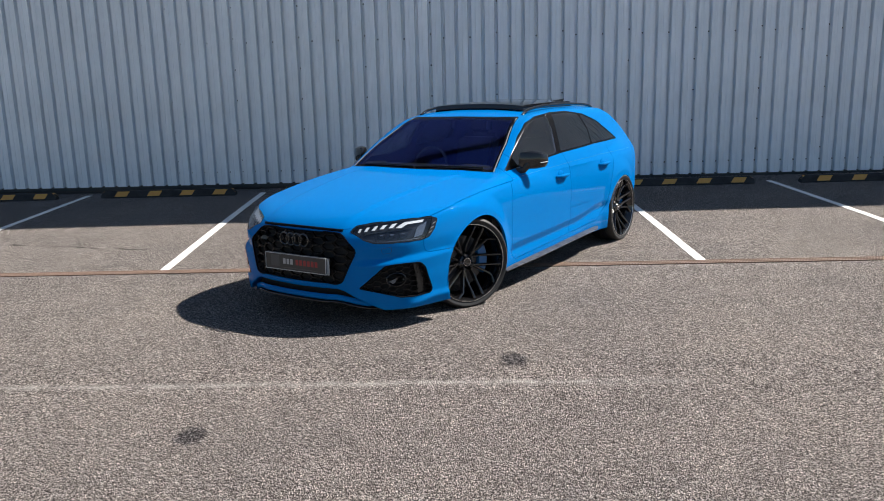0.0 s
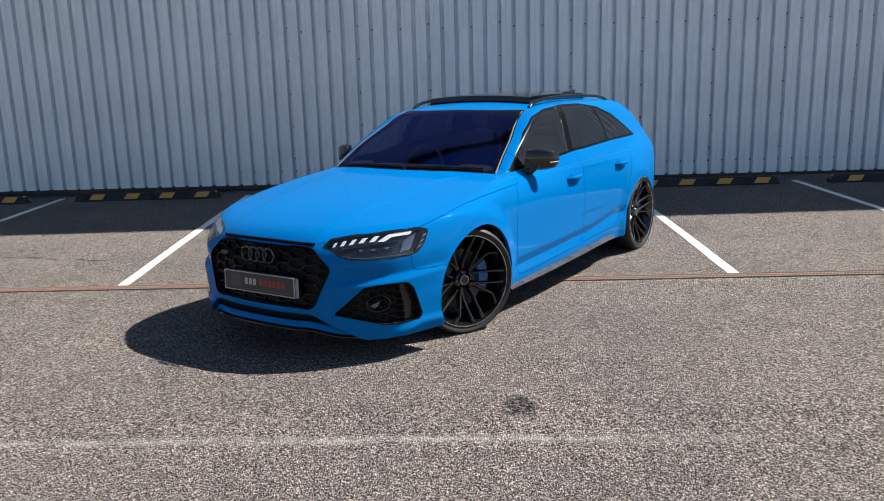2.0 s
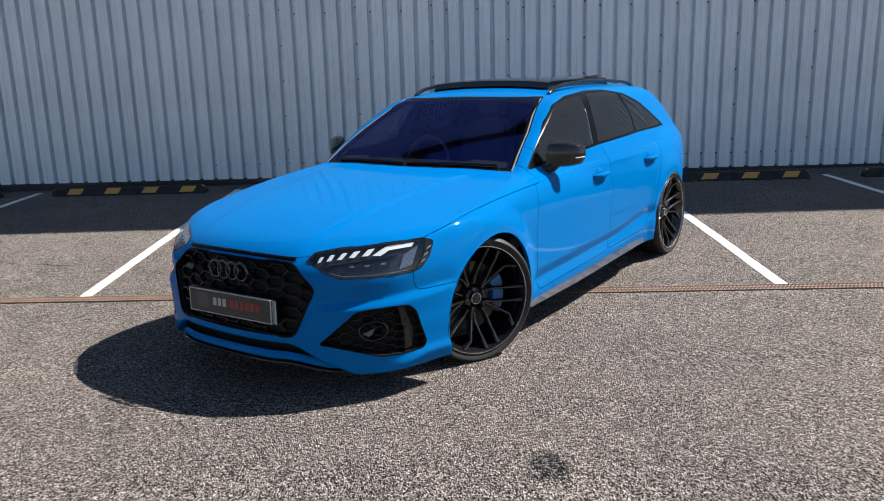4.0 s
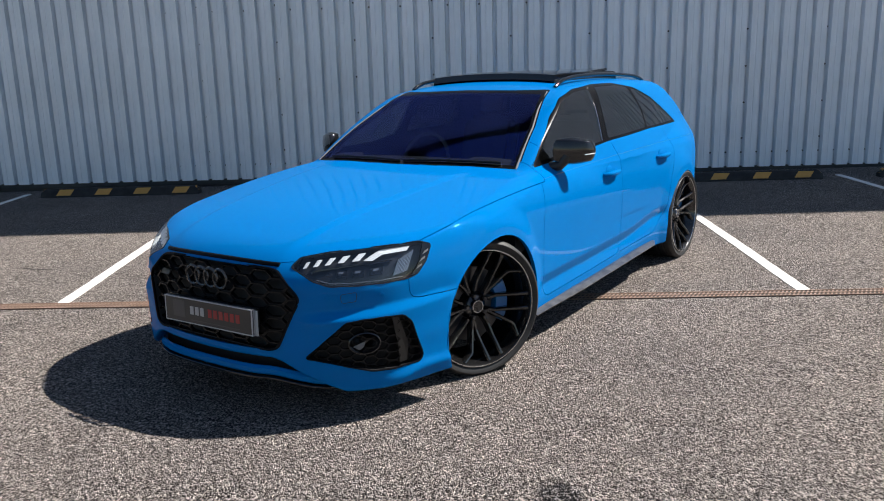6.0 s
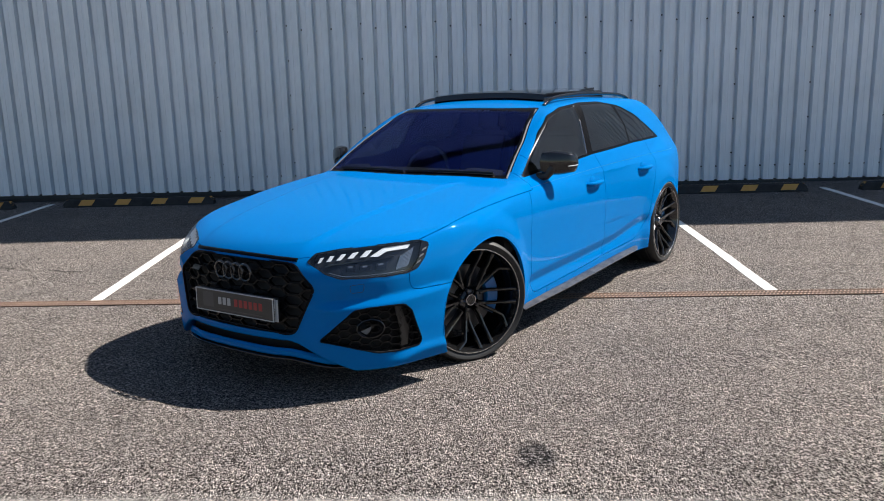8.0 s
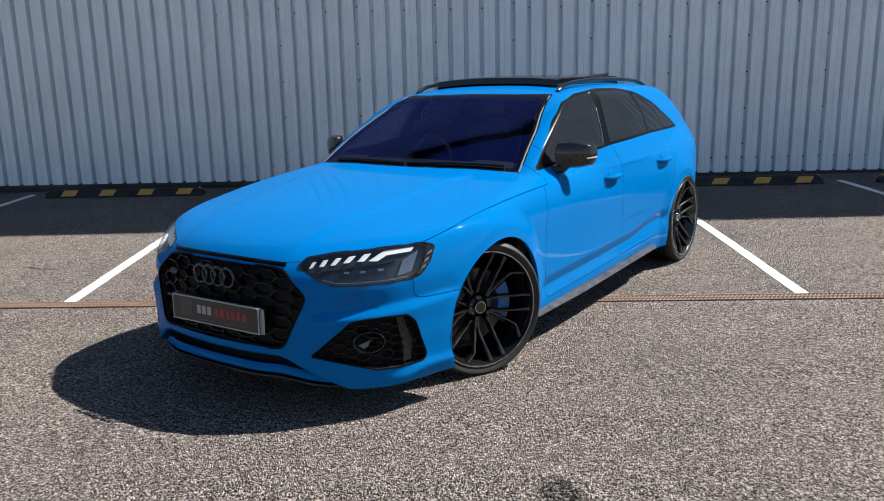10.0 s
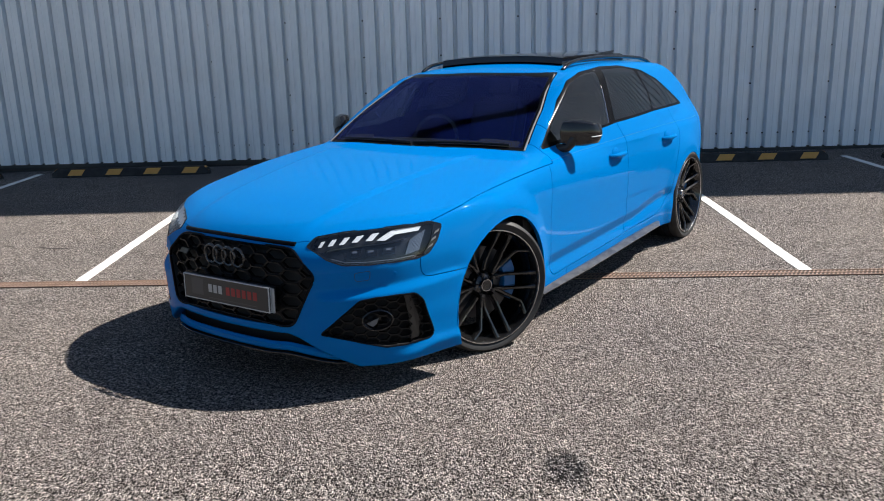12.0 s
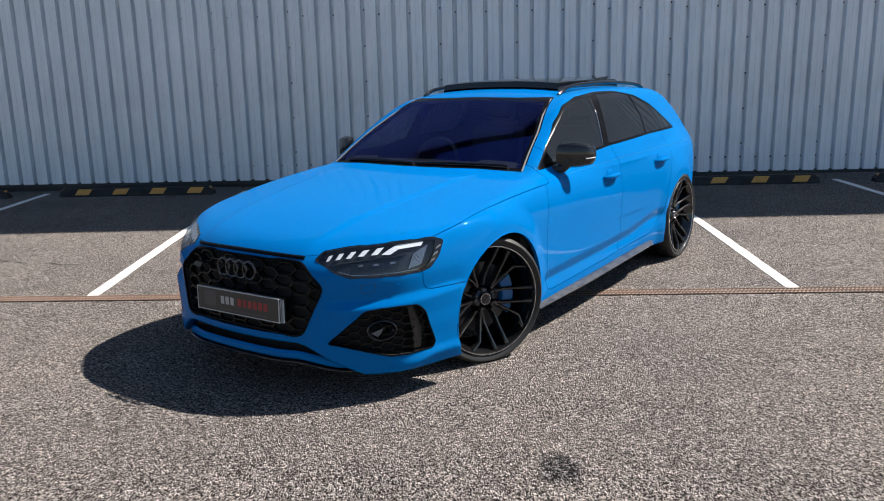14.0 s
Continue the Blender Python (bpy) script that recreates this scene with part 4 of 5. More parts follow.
plate = plate_part("number_plate", -0.277, 0.277, -0.058, 0.058, 0, 0.012, PLATE_BLACK, car, 0.003)
plate["label"] = "black show plate with a white border"
plate_part("bracket", -0.27, 0.265, -0.05, 0.05, -0.045, -0.012, SATIN, plate)
plate_part("back_plate", -0.272, 0.289, -0.06, 0.05, -0.01, -0.004, PLATE_EDGE, plate)
for y0, y1, z0, z1 in ((-0.277, 0.277, 0.0535, 0.058), (-0.277, 0.277, -0.058, -0.0535), (-0.277, -0.2725, -0.0535, 0.0535), (0.2725, 0.277, -0.0535, 0.0535)):
    plate_part("border", y0, y1, z0, z1, 0.0, 0.0135, PLATE_EDGE, plate)
for k in range(3):
    plate_part("text_bar", -0.11 + 0.033 * k, -0.087 + 0.033 * k, -0.014, 0.024, 0.0, 0.013, BAR_WHITE, plate)
for k in range(6):
    plate_part("text_bar", 0.006 + 0.0345 * k, 0.03 + 0.0345 * k, -0.014, 0.024, 0.0, 0.013, BAR_RED, plate)
plate_part("text_bar", -0.11, 0.2, -0.042, -0.038, 0.0, 0.013, BAR_GREY, plate)
plate_part("emblem", -0.225, -0.145, -0.035, 0.042, 0.0, 0.0125, BAR_GREY, plate, 0.0004)

# side air intakes
for s in (1, -1):
    places, edge = [], outline(INTAKE, 0.015)
    for i in range(-5, 6):
        for j in range(-6, 7):
            u, z = i * 0.07 * 0.75, 0.33 + j * 0.038 + (0.019 if i % 2 else 0)
            if distance(edge, [u], [z])[0] < -0.004:
                places.append((at_corner(u, z, -0.03), 45.0))
    intake = patch("air_intake", kind == NAMES.index("intake_opening"), DARK, car, (s,), "black honeycomb air intake", -0.055, 0.0, 0.06)
    honeycomb([(Vector((p.x, s * p.y, p.z)), s * t) for p, t in places], intake, 0.07, 0.038, 0.12, 0.012)
    bm = tube(bmesh.new(), [at_corner(u, z, -0.001) for u, z in outline(INTAKE, 0.015)], 0.0045, 8, True)
    part("intake_frame", bm if s > 0 else mirrored(bm), FRIT, intake)
    bm = slab(bmesh.new(), [at_corner(u, z, -0.012) for u, z in [(0.1, 0.43), (0.128, 0.434), (0.17, 0.308), (0.162, 0.225), (0.128, 0.222), (0.122, 0.318)]], diag * -1, 0.02)
    part("blade", bm if s > 0 else mirrored(bm), SATIN, intake, "satin black upright blade")
    # a deep oval funnel with a bright wedge low on one side
    oval = [(math.cos(2 * math.pi * k / 28), math.sin(2 * math.pi * k / 28)) for k in range(28)]
    bm, rings = bmesh.new(), []
    for r, off in ((1.0, -0.03), (1.0, -0.004), (0.93, -0.002), (0.88, -0.01), (0.3, -0.045)):
        rings.append([bm.verts.new(at_corner(-0.025 + 0.07 * r * a, 0.335 + 0.047 * r * c, off)) for a, c in oval])
    for a, c in zip(rings, rings[1:]):
        for i in range(28):
            bm.faces.new((a[i], a[(i + 1) % 28], c[(i + 1) % 28], c[i]))
    bm.faces.new(rings[-1])
    bmesh.ops.recalc_face_normals(bm, faces=bm.faces)
    sensor = smooth(part("sensor", bm if s > 0 else mirrored(bm), GLOSS, intake, "oval gloss black sensor funnel"))
    bm = slab(bmesh.new(), [at_corner(u, z, -0.014) for u, z in ((-0.075, 0.322), (-0.02, 0.342), (-0.03, 0.318), (-0.048, 0.305))], diag * -1, 0.008)
    part("wedge", bm if s > 0 else mirrored(bm), FIN_GREY, sensor)

# lower lip: a painted blade over a thin black splitter, dark behind


def blade(z0, z1, out, deep, reach):
    """A bar along the nose that sinks a little towards its ends."""
    bm, rings = bmesh.new(), []
    for y in np.linspace(-reach, reach, 45):
        x = float(nose_plan(abs(y))) - out + 0.5 * max(abs(y) - 0.28, 0) ** 1.5
        sink = 0.052 * float(step(np.array((abs(y) - 0.34) / 0.24)))
        r = 0.25 * (z1 - z0)
        section = ((0.0, z0 + r), (0.0, z1 - r), (r, z1), (deep, z1), (deep, z0), (r, z0))
        rings.append([bm.verts.new((x + dx, -float(y), z - sink)) for dx, z in section])
    for a, b in zip(rings, rings[1:]):
        for i in range(6):
            bm.faces.new((a[i], a[(i + 1) % 6], b[(i + 1) % 6], b[i]))
    bm.faces.new(rings[0]), bm.faces.new(rings[-1])
    bmesh.ops.recalc_face_normals(bm, faces=bm.faces)
    return bm


smooth(part("splitter", blade(0.178, 0.188, 0.026, 0.14, 0.6), GLOSS, car, "thin gloss black splitter"), 0.5)
smooth(part("lip", blade(0.194, 0.233, 0.02, 0.016, 0.55), PAINT, car), 0.5)
bm = bmesh.new()
nose_line = [(float(nose_plan(abs(y))) + 0.07, -float(y)) for y in np.linspace(-0.5, 0.5, 21)]
prism(bm, nose_line + [(-0.5, -0.6), (-0.5, 0.6)], 0.15, 0.3)
prism(bm, [(-0.5, 0.7), (-0.5, -0.7), (3.5, -0.7), (3.5, 0.7)], 0.13, 0.22)
bmesh.ops.recalc_face_normals(bm, faces=bm.faces)
part("underbody", bm, DARK, car)

# sills
CARBON = material("forged carbon sill", (0.03, 0.03, 0.032), 0.3, 0.0, 0.6)
shreds = noise_of(CARBON, 16.0, 6.0, 0.8)
link(CARBON, ramp(CARBON, shreds, [(0.38, (0.012, 0.012, 0.013)), (0.5, (0.05, 0.05, 0.052)), (0.7, (0.085, 0.085, 0.088))]), bsdf(CARBON).inputs["Base Color"])
for s in (1, -1):
    bm = bmesh.new()
    section = [(0.82, 0.154), (0.912, 0.152), (0.924, 0.156), (0.924, 0.161), (0.89, 0.177), (0.85, 0.181)]
    rings = []
    for k in range(25):
        t = k / 24
        x = 0.42 + 1.86 * t
        up, out = 0.055 * t, 0.02 * step(np.array(t * 3)) - 0.015 + 0.01 * t
        taper = 1 - 0.8 * float(step(np.array((t - 0.92) / 0.08)))
        rings.append([bm.verts.new((x, -s * (0.84 + (y - 0.84) * taper + float(out)), z + up)) for y, z in section])
    for a, b in zip(rings, rings[1:]):
        for i in range(len(section)):
            j = (i + 1) % len(section)
            bm.faces.new((a[i], a[j], b[j], b[i]))
    bm.faces.new(rings[0]), bm.faces.new(rings[-1])
    bmesh.ops.recalc_face_normals(bm, faces=bm.faces)
    part("side_skirt", bm, CARBON, car, "dark grey carbon side skirt")

# mirrors
for s in (1, -1):
    bm = bmesh.new()
    bmesh.ops.create_cube(bm, size=1)
    bmesh.ops.subdivide_edges(bm, edges=bm.edges, cuts=9, use_grid_fill=True)
    for v in bm.verts:
        d = v.co * 2
        big = max(abs(c) for c in d)
        n = d.length
        r = d / n * big if n else d
        d = d * 0.35 + r * 0.65
        out = (d.y + 1) / 2
        v.co = Vector((0.07 * d.x * (1 - 0.25 * out) + 0.11 * out, 0.1 * d.y, 0.086 * d.z * (1 - 0.22 * out) - 0.006 * out))
        if d.x > 0.45:
            v.co.x = 0.03 + 0.01 * d.x + 0.11 * out
    shell_m = Matrix.Translation((0.82, -0.905, 0.99)) @ pose(0, 0, 0, 0, 0, 0) @ Matrix.Diagonal((1, -1, 1, 1))
    bmesh.ops.transform(bm, matrix=shell_m, verts=bm.verts)
    bmesh.ops.recalc_face_normals(bm, faces=bm.faces)
    mirror = smooth(part("door_mirror", bm if s > 0 else mirrored(bm), GLOSS, car, "gloss black door mirror"), 1.2)
    bm = bmesh.new()
    tube(bm, [(0.80, -0.775, 0.9), (0.805, -0.81, 0.902), (0.815, -0.85, 0.912), (0.82, -0.868, 0.935), (0.83, -0.875, 0.96)], [0.03, 0.028, 0.027, 0.03, 0.034], 14)
    smooth(part("arm", bm if s > 0 else mirrored(bm), SATIN, mirror), 1.2)
    bm = tube(bmesh.new(), [(0.86, -0.975, 0.968), (0.89, -0.99, 0.969), (0.915, -1.0, 0.97), (0.935, -1.004, 0.971)], [0.002, 0.004, 0.004, 0.002], 8)
    part("indicator", bm if s > 0 else mirrored(bm), LAMP_WHITE, mirror)

# handles
for s in (1, -1):
    for x, z in ((1.43, 0.797), (2.33, 0.814)):
        c = at_side(x, z)
        bm = bmesh.new()
        path = [at_side(x + d, z + 0.012 * d, o) for d, o in ((-0.105, 0.002), (-0.085, 0.022), (-0.04, 0.03), (0.03, 0.03), (0.085, 0.024), (0.105, 0.002))]
        tube(bm, path, [0.008, 0.014, 0.016, 0.016, 0.014, 0.008], 10)
        handle = smooth(part("door_handle", bm if s > 0 else mirrored(bm), PAINT, panels["front_door" if x < 2 else "rear_door", s]), 1.2)
        bm = bmesh.new()
        bmesh.ops.create_uvsphere(bm, u_segments=24, v_segments=12, radius=0.043, matrix=Matrix.Translation(at_side(x - 0.005, z + 0.004, -0.006)) @ Matrix.Diagonal((1.25, 0.25, 0.95, 1)))
        smooth(part("cup", bm if s > 0 else mirrored(bm), PAINT, handle), 1.2)

# roof rails and open sunroof
for s in (1, -1):
    pts = [(1.36, 0.002), (1.40, 0.016), (1.47, 0.03), (1.6, 0.036), (2.0, 0.037), (2.4, 0.034), (2.65, 0.028), (2.78, 0.015), (2.84, 0.0)]
    fine = [np.interp(t, np.linspace(0, 1, len(pts)), [p[0] for p in pts]) for t in np.linspace(0, 1, 40)]
    bm = tube(bmesh.new(), [at_top(float(x), 0.545, float(np.interp(x, [p[0] for p in pts], [p[1] for p in pts]))) for x in fine], 0.013, 10)
    smooth(part("roof_rail", bm if s > 0 else mirrored(bm), GLOSS, car, "black roof rail"), 1.2)
bm = bmesh.new()
rows = []
for x, up, thick in ((1.50, 0.012, 0.0), (1.51, 0.05, 0.0), (1.55, 0.056, 0.0), (2.0, 0.05, 0), (2.45, 0.052, 0), (2.50, 0.045, 0), (2.51, 0.0, 0)):
    rows.append([bm.verts.new(at_top(x, float(y), up * float(1 - 0.0 * abs(y)))) for y in np.linspace(-0.47, 0.47, 15)])
for a, b in zip(rows, rows[1:]):
    for i in range(14):
        bm.faces.new((a[i], a[i + 1], b[i + 1], b[i]))
for k in (0, 14):
    for a, b in zip(rows, rows[1:]):
        p, q = (Vector((v[k].co.x, v[k].co.y, v[k].co.z - 0.06)) for v in (a, b))
        bm.faces.new((a[k], b[k], bm.verts.new(q), bm.verts.new(p)))
bmesh.ops.recalc_face_normals(bm, faces=bm.faces)
smooth(part("sunroof", bm, GLOSS, car, "black glass sunroof tilted open"), 0.5)
bm = slab(bmesh.new(), [Vector((1.95, -0.4, 1.385)), Vector((2.5, -0.4, 1.412)), Vector((2.5, 0.4, 1.412)), Vector((1.95, 0.4, 1.385))], Vector((0, 0, 1)), 0.016)
part("sunroof_panel", bm, GLOSS, car, "raised black glass panel")

# wipers and cowl
for y0, y1 in ((0.62, 0.0), (-0.02, -0.6)):
    pts = []
    for k in range(13):
        y = y0 + (y1 - y0) * k / 12
        z = 0.938 + 0.006 * math.sin(math.pi * k / 12)
        x = np.linspace(0.2, 1.2, 1500)
        i = np.argmax(skin(x, np.full_like(x, y), np.full_like(x, z)) < 0)
        pts.append(Vector((x[i] - 0.008, -y, z + 0.006)))
    part("wiper", tube(bmesh.new(), pts, 0.007, 6), SATIN, car)


# ---- wheels ----
def wheel():
    """A wheel whose outer face looks along -y; its middle plane is y = 0."""
    root = new("wheel")
    R, r = 0.340, 0.290
    tread = [(r, -0.118), (r + 0.012, -0.127), (r + 0.03, -0.131), (R - 0.014, -0.127), (R - 0.004, -0.116)]
    tread += [(R - d, y) for y, d in ((-0.10, 0.0), (-0.07, 0.0), (-0.067, 0.007), (-0.06, 0.007), (-0.057, 0), (-0.02, 0), (-0.017, 0.007), (-0.008, 0.007), (-0.005, 0), (0.03, 0), (0.033, 0.007), (0.042, 0.007), (0.045, 0), (0.10, 0))]
    tread += [(R - 0.01, 0.118), (r + 0.02, 0.128), (r, 0.115), (r - 0.015, 0.1)]
    tyre = smooth(part("tyre", lathe(bmesh.new(), tread, 96), RUBBER, root, "low-profile black tyre"))
    barrel = [(r + 0.001, -0.119), (r + 0.002, -0.126), (r - 0.004, -0.128), (r - 0.009, -0.122), (r - 0.012, -0.108), (r - 0.022, -0.09), (r - 0.03, 0.0), (r - 0.03, 0.1)]
    smooth(part("rim", lathe(bmesh.new(), barrel, 96), ALLOY, root))
    lip = [(r + 0.0005, -0.1265), (r - 0.001, -0.1295), (r - 0.005, -0.1295), (r - 0.0065, -0.1255)]
    smooth(part("rim_edge", lathe(bmesh.new(), lip, 96), RIM_EDGE, root, "polished rim edge"))
    hub = [(0.0005, -0.075), (0.03, -0.075), (0.033, -0.072), (0.036, -0.066), (0.046, -0.06), (0.062, -0.046), (0.07, -0.03), (0.075, 0.02)]
    smooth(part("hub", lathe(bmesh.new(), hub, 40), ALLOY, root))
    cap = [(0.026, -0.0745), (0.027, -0.079), (0.0305, -0.079), (0.032, -0.074)]
    smooth(part("cap_ring", lathe(bmesh.new(), cap, 32), SILVER, root))
    bm = bmesh.new()
    bmesh.ops.create_cone(bm, cap_ends=True, segments=6, radius1=0.009, radius2=0.009, depth=0.02, matrix=pose(0, 0, 0, 90))
    bolt = part("bolt", bm, STEEL, root)
    for k in range(5):
        t = 2 * math.pi * (k + 0.5) / 5
        ob = new("bolt", bolt.data) if k else bolt
        ob.parent, ob.matrix_local = root, pose(0.056 * math.cos(t), -0.066, 0.056 * math.sin(t))
    # one forked spoke, then its copies
    bm = bmesh.new()

    def beam(path):
        rings = []
        for k, (rad, ang, y, w, d) in enumerate(path):
            c = Vector((rad * math.cos(ang), y, rad * math.sin(ang)))
            side = Vector((-math.sin(ang), 0, math.cos(ang)))
            rings.append([bm.verts.new(c + side * a * w + Vector((0, b * d, 0))) for a, b in ((-0.5, 1), (-0.5, 0.25), (-0.22, 0), (0.22, 0), (0.5, 0.25), (0.5, 1))])
        for a, b in zip(rings, rings[1:]):
            for i in range(6):
                bm.faces.new((a[i], a[(i + 1) % 6], b[(i + 1) % 6], b[i]))
        bm.faces.new(rings[0][::-1]), bm.faces.new(rings[-1])

    # twin straight blades, then one with an elbow
    twin = [[], []]
    for r, y, w, d in ((0.075, -0.060, 0.024, 0.04), (0.12, -0.066, 0.021, 0.04), (0.18, -0.082, 0.02, 0.038), (0.22, -0.098, 0.02, 0.034), (0.276, -0.115, 0.024, 0.028)):
        for k, off in enumerate((0.037, -0.037)):
            twin[k].append((r, math.asin(off / r * (0.75 if r < 0.1 else 1)), y, w, d))
    beam(twin[0]), beam(twin[1])
    c = radians(-28)
    beam([(0.065, c * 0.95, -0.058, 0.026, 0.04), (0.12, c, -0.066, 0.021, 0.04), (0.175, c, -0.08, 0.019, 0.038), (0.224, c - 0.005, -0.095, 0.02, 0.034), (0.234, c - 0.025, -0.099, 0.02, 0.034), (0.276, c - 0.17, -0.115, 0.024, 0.028)])
    bmesh.ops.recalc_face_normals(bm, faces=bm.faces)
    first = part("spoke", bm, ALLOY, root, "black spoke group with twin blades and an elbow")
    for k in range(1, 5):
        ob = new("spoke", first.data)
        ob.parent, ob.matrix_local = root, pose(0, 0, 0, 0, 72 * k, 0)
        tagged(ob, "black spoke group with twin blades and an elbow")
    disc = [(0.07, -0.01), (0.185, -0.01), (0.185, 0.015), (0.07, 0.015)]
    smooth(part("brake_disc", lathe(bmesh.new(), disc, 64), STEEL, root, "dull steel brake disc"))
    bm = bmesh.new()
    rings = []
    for k in range(13):
        t = radians(-32 + 64 * k / 12)
        rings.append([bm.verts.new((rr * math.cos(t), y, rr * math.sin(t))) for rr, y in ((0.125, -0.03), (0.13, -0.045), (0.195, -0.045), (0.205, -0.03), (0.205, 0.03), (0.125, 0.03))])
    for a, b in zip(rings, rings[1:]):
        for i in range(6):
            bm.faces.new((a[i], a[(i + 1) % 6], b[(i + 1) % 6], b[i]))
    bm.faces.new(rings[0]), bm.faces.new(rings[-1])
    bmesh.ops.recalc_face_normals(bm, faces=bm.faces)
    part("brake_caliper", bm, CALIPER, root, "blue brake caliper")
    return root


RIM_EDGE = material("polished edge", (0.55, 0.55, 0.56), 0.2, 1.0)
CALIPER = material("blue caliper", (0.0, 0.11, 0.3), 0.35, 0.0, 0.3)
first_wheel = wheel()
first_wheel.parent = car
STEER = -25
first_wheel.matrix_local = pose(0.0, -0.755, 0.318, 0, 2, STEER)
for x, y, rz, roll in ((BASE, -0.80, 0, -20), (0.0, 0.755, 180 + STEER, 8), (BASE, 0.80, 180, 3)):
    copy_thing(first_wheel, pose(x, y, 0.32, 0, roll, rz))

# wheel housings
for x in (0.012, BASE):
    for s in (1, -1):
        bm = bmesh.new()
        arc = [(0.40 * math.cos(t), 0.385 * math.sin(t)) for t in [math.pi * k / 24 - 0.35 for k in range(29)]]
        outer = [bm.verts.new((x + a, s * max(at_side(x + a, max(0.285 + b, 0.2)).y + 0.035, -0.835), 0.285 + b)) for a, b in arc]
        inner = [bm.verts.new((x + a, -s * 0.45, 0.285 + b)) for a, b in arc]
        for k in range(28):
            bm.faces.new((outer[k], outer[k + 1], inner[k + 1], inner[k]))
        bm.faces.new(inner)
        part("wheel_housing", bm, DARK, car)

# ---- cabin ----
lining_v, lining_q = nets(lambda x, y, z: np.maximum(skin(x, y, z) + 0.035, np.maximum(0.5 - z, 0.25 - x)), (0.1, 0, 0.4), (3.9, 1.0, 1.45), 0.05)
mid = lining_v[lining_q].mean(1)
near_glass = np.minimum.reduce([REGIONS[k][1](*mid.T) for k, n in enumerate(NAMES[:-1]) if n in ("windscreen", "front_window", "rear_window")])
lining_q = lining_q[(near_glass > -0.02)]
me = bpy.data.meshes.new("lining")
me.from_pydata((lining_v * [1, -1, 1]).tolist() + lining_v.tolist(), [], lining_q.tolist() + (lining_q + len(lining_v)).tolist())
me.materials.append(DARK)
lining = new("lining", me)
lining.parent = car
DASH = worn("dark grey soft plastic", (0.05, 0.053, 0.055), 0.6, 0.2, 12, 0.0004)
SEAT = worn("dark seat leather", (0.06, 0.062, 0.064), 0.55, 0.25, 12, 0.0006)
for y in (0.36, -0.36):
    bm = bmesh.new()
    box(bm, (1.42, -y - 0.25, 0.45), (1.95, -y + 0.25, 0.62))
    bevelled(bm, 0.05, 3)
    b2 = bmesh.new()
    box(b2, (-0.07, -0.24, 0), (0.07, 0.24, 0.58))
    bevelled(b2, 0.06, 3)
    bmesh.ops.transform(b2, matrix=Matrix.Translation((1.95, -y, 0.55)) @ pose(0, 0, 0, 0, 18, 0), verts=b2.verts)
    b3 = bmesh.new()
    box(b3, (-0.05, -0.13, 0), (0.05, 0.13, 0.2))
    bevelled(b3, 0.045, 3)
    bmesh.ops.transform(b3, matrix=Matrix.Translation((2.14, -y, 1.09)) @ pose(0, 0, 0, 0, 12, 0), verts=b3.verts)
    seat = part("front_seat", bm, SEAT, car, "dark leather seat")
    part("backrest", b2, SEAT, seat)
    part("headrest", b3, SEAT, seat)
bm = bmesh.new()
box(bm, (0.62, -0.68, 0.7), (1.1, 0.68, 0.895))
bevelled(bm, 0.05, 3)
part("dashboard", bm, DASH, car, "dark grey dashboard")
bm = bmesh.new()
ring = [Vector((0.05 * math.sin(t), 0.18 * math.cos(t), 0.17 * math.sin(t))) for t in [2 * math.pi * k / 32 for k in range(32)]]
tube(bm, [Vector((1.22, 0.36, 0.86)) + v for v in ring], 0.014, 8, True)
for t in (0.0, math.pi, -math.pi / 2):
    tube(bm, [Vector((1.22, 0.36, 0.86)), Vector((1.22 + 0.05 * math.sin(t), 0.36 + 0.18 * math.cos(t), 0.86 + 0.17 * math.sin(t)))], 0.016, 6)
part("steering_wheel", bm, DASH, car)

# the dark gap before the bonnet: no opening, its shade is a black tube
pts = [at_front(float(y), 0.664 - 0.03 * float(y) ** 2, 0.0) for y in np.linspace(-0.37, 0.37, 31)]
part("bonnet_gap_shade", tube(bmesh.new(), pts, 0.0105, 8), FRIT, car)

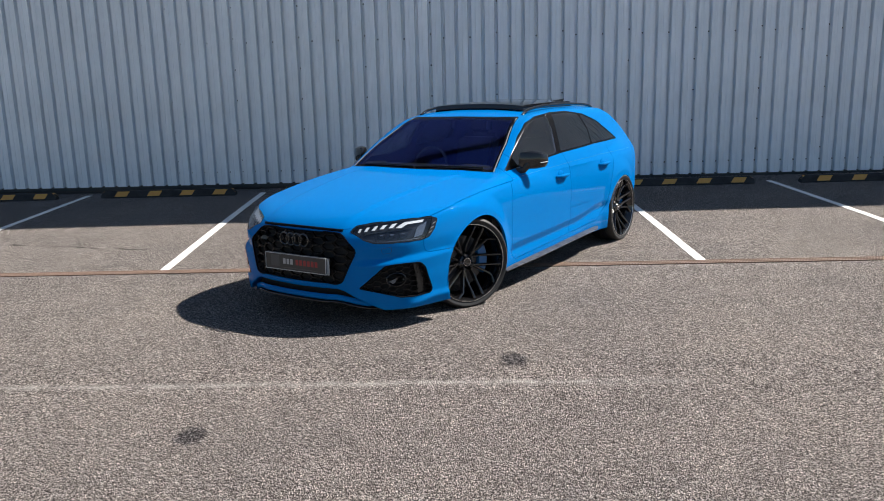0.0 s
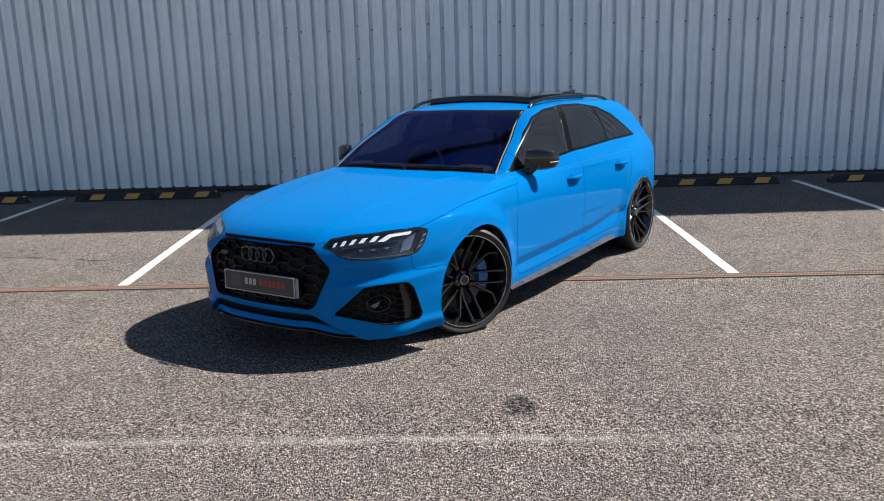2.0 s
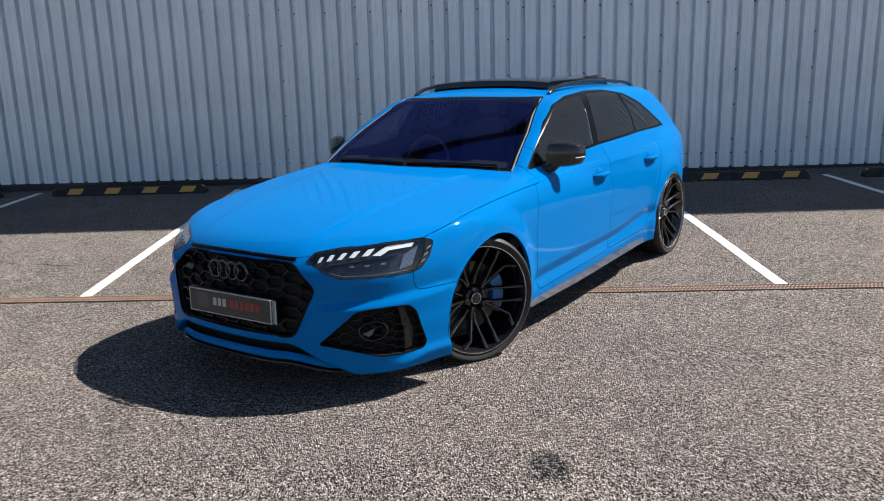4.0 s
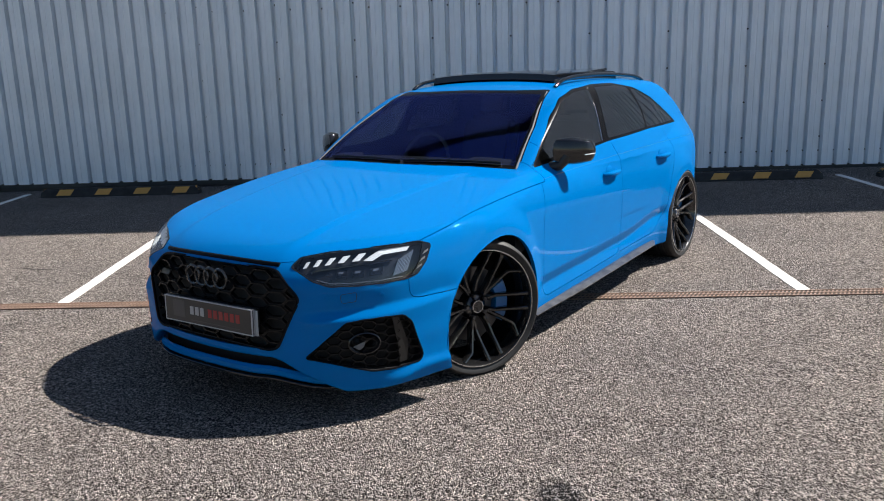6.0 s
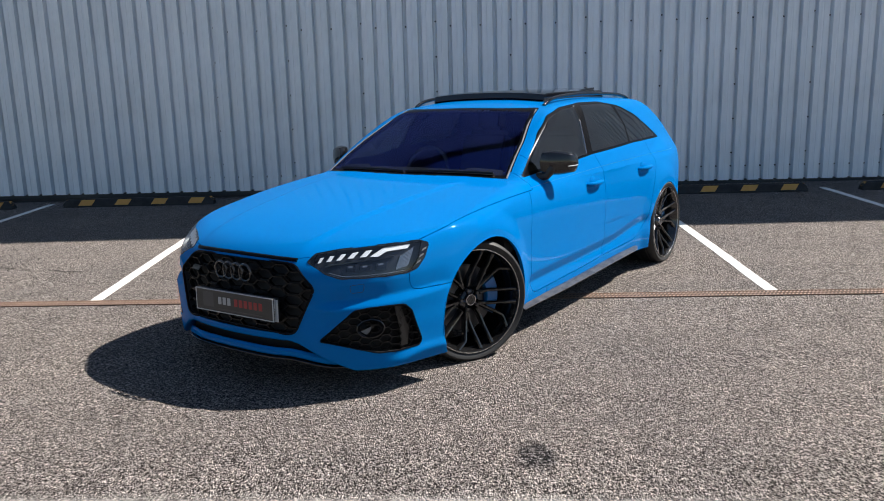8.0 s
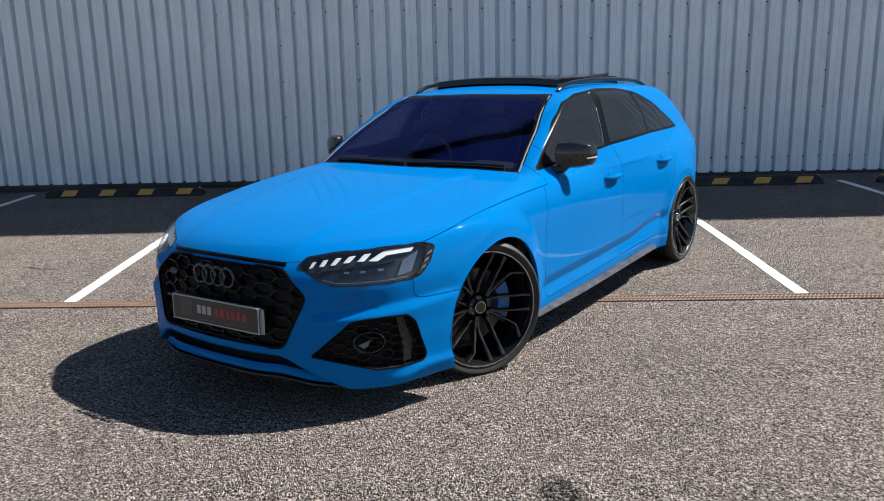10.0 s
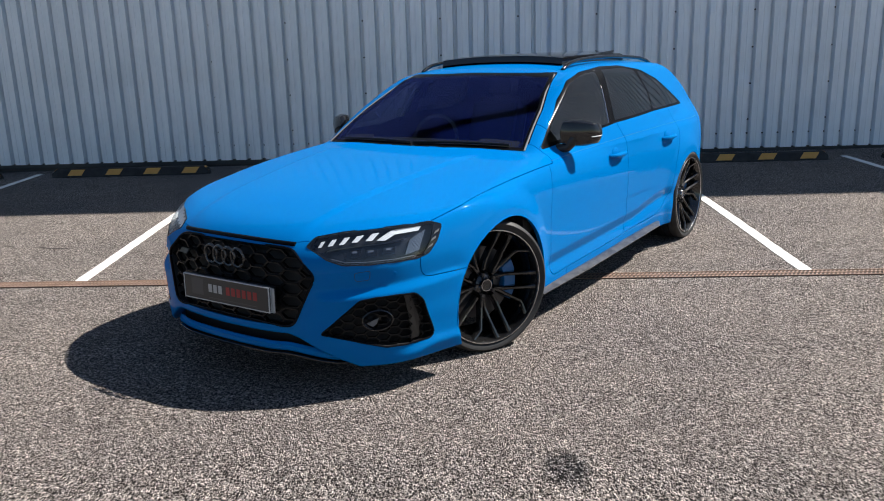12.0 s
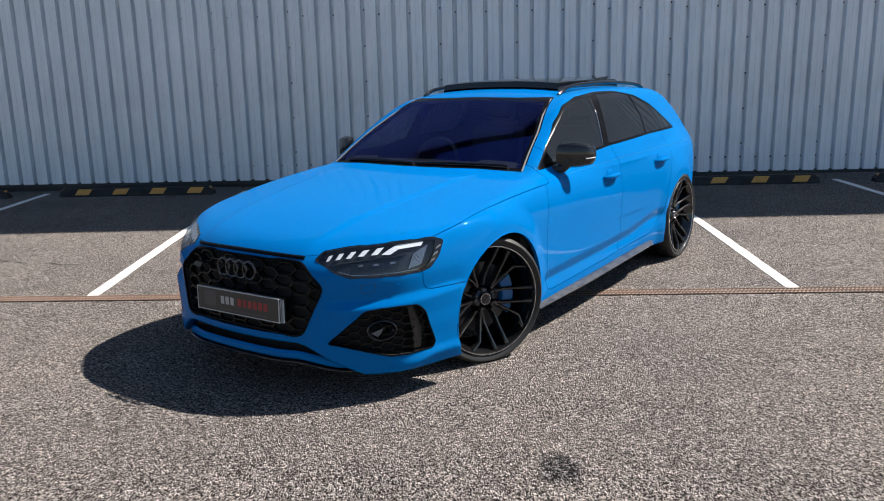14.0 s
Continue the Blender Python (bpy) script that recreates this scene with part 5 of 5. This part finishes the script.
# washer covers and parking sensors
for s in (1, -1):
    loop = [at_corner(u, z, 0.0) for u, z in outline([(-0.115, 0.548), (-0.045, 0.556), (-0.05, 0.515), (-0.11, 0.51)], 0.012)]
    bm = tube(bmesh.new(), loop, 0.0014, 6, True)
    part("washer_cover", bm if s > 0 else mirrored(bm), SATIN, car)
    for u, z in ((-0.17, 0.535), (0.06, 0.535)):
        c = at_corner(u, z, 0.0)
        bm = bmesh.new()
        bmesh.ops.create_cone(bm, cap_ends=True, segments=16, radius1=0.009, radius2=0.008, depth=0.006, matrix=Matrix.Translation(c) @ diag.to_track_quat("Z", "Y").to_matrix().to_4x4())
        part("parking_sensor", bm if s > 0 else mirrored(bm), PAINT, car)

# a darkened copy of the body blue, for the shade in the crease
SHADE_BLUE = material("blue paint darkened as shade", (0.0, 0.05, 0.16), 0.3)
# bright edges of the door pillars
for s in (1, -1):
    for path in ([(1.447, 0.99), (1.49, 1.1), (1.53, 1.2), (1.575, 1.31)],):
        bm = tube(bmesh.new(), [at_side(x, z, 0.001) for x, z in path], 0.0028, 6)
        part("pillar_edge", bm if s > 0 else mirrored(bm), SILVER, car)

# grey tubes beside the windscreen, painted as the reflection along its edge
EDGE_SHEEN = worn("grey painted as edge reflection", (0.16, 0.16, 0.165), 0.35, 0.2, 9)


def at_screen(y, z, off=0.0):
    x = np.linspace(0.2, 1.6, 2400)
    k = np.argmax(skin(x, np.full_like(x, y), np.full_like(x, z)) < 0)
    return Vector((x[k] - off, -y, z))


for s in (1, -1):
    bm = tube(bmesh.new(), [at_screen(y + 0.003, z, 0.001) for y, z in SCREEN[3:8]], 0.0055, 8)
    part("screen_strip", bm if s > 0 else mirrored(bm), EDGE_SHEEN, car)

# the crease under the side windows, its shade drawn as a thin dark tube
crease_z = spline((0.55, 0.857), (0.965, 0.871), (1.201, 0.878), (1.592, 0.893), (2.072, 0.899), (2.584, 0.899), (3.05, 0.896))
for s in (1, -1):
    bm = tube(bmesh.new(), [at_side(float(x), float(crease_z(x)), -0.0003) for x in np.linspace(0.6, 3.2, 80)], 0.0014, 6)
    part("crease", bm if s > 0 else mirrored(bm), SHADE_BLUE, car)

# turned flanges of the wheel arches
for s in (1, -1):
    for arch in (FRONT_ARCH, REAR_ARCH):
        path = [at_side(x, z, -0.0025) for x, z in (arch[k % 40] for k in range(-1, 22))]
        bm = tube(bmesh.new(), path, 0.0042, 8)
        smooth(part("arch_flange", bm if s > 0 else mirrored(bm), PAINT, car), 1.2)
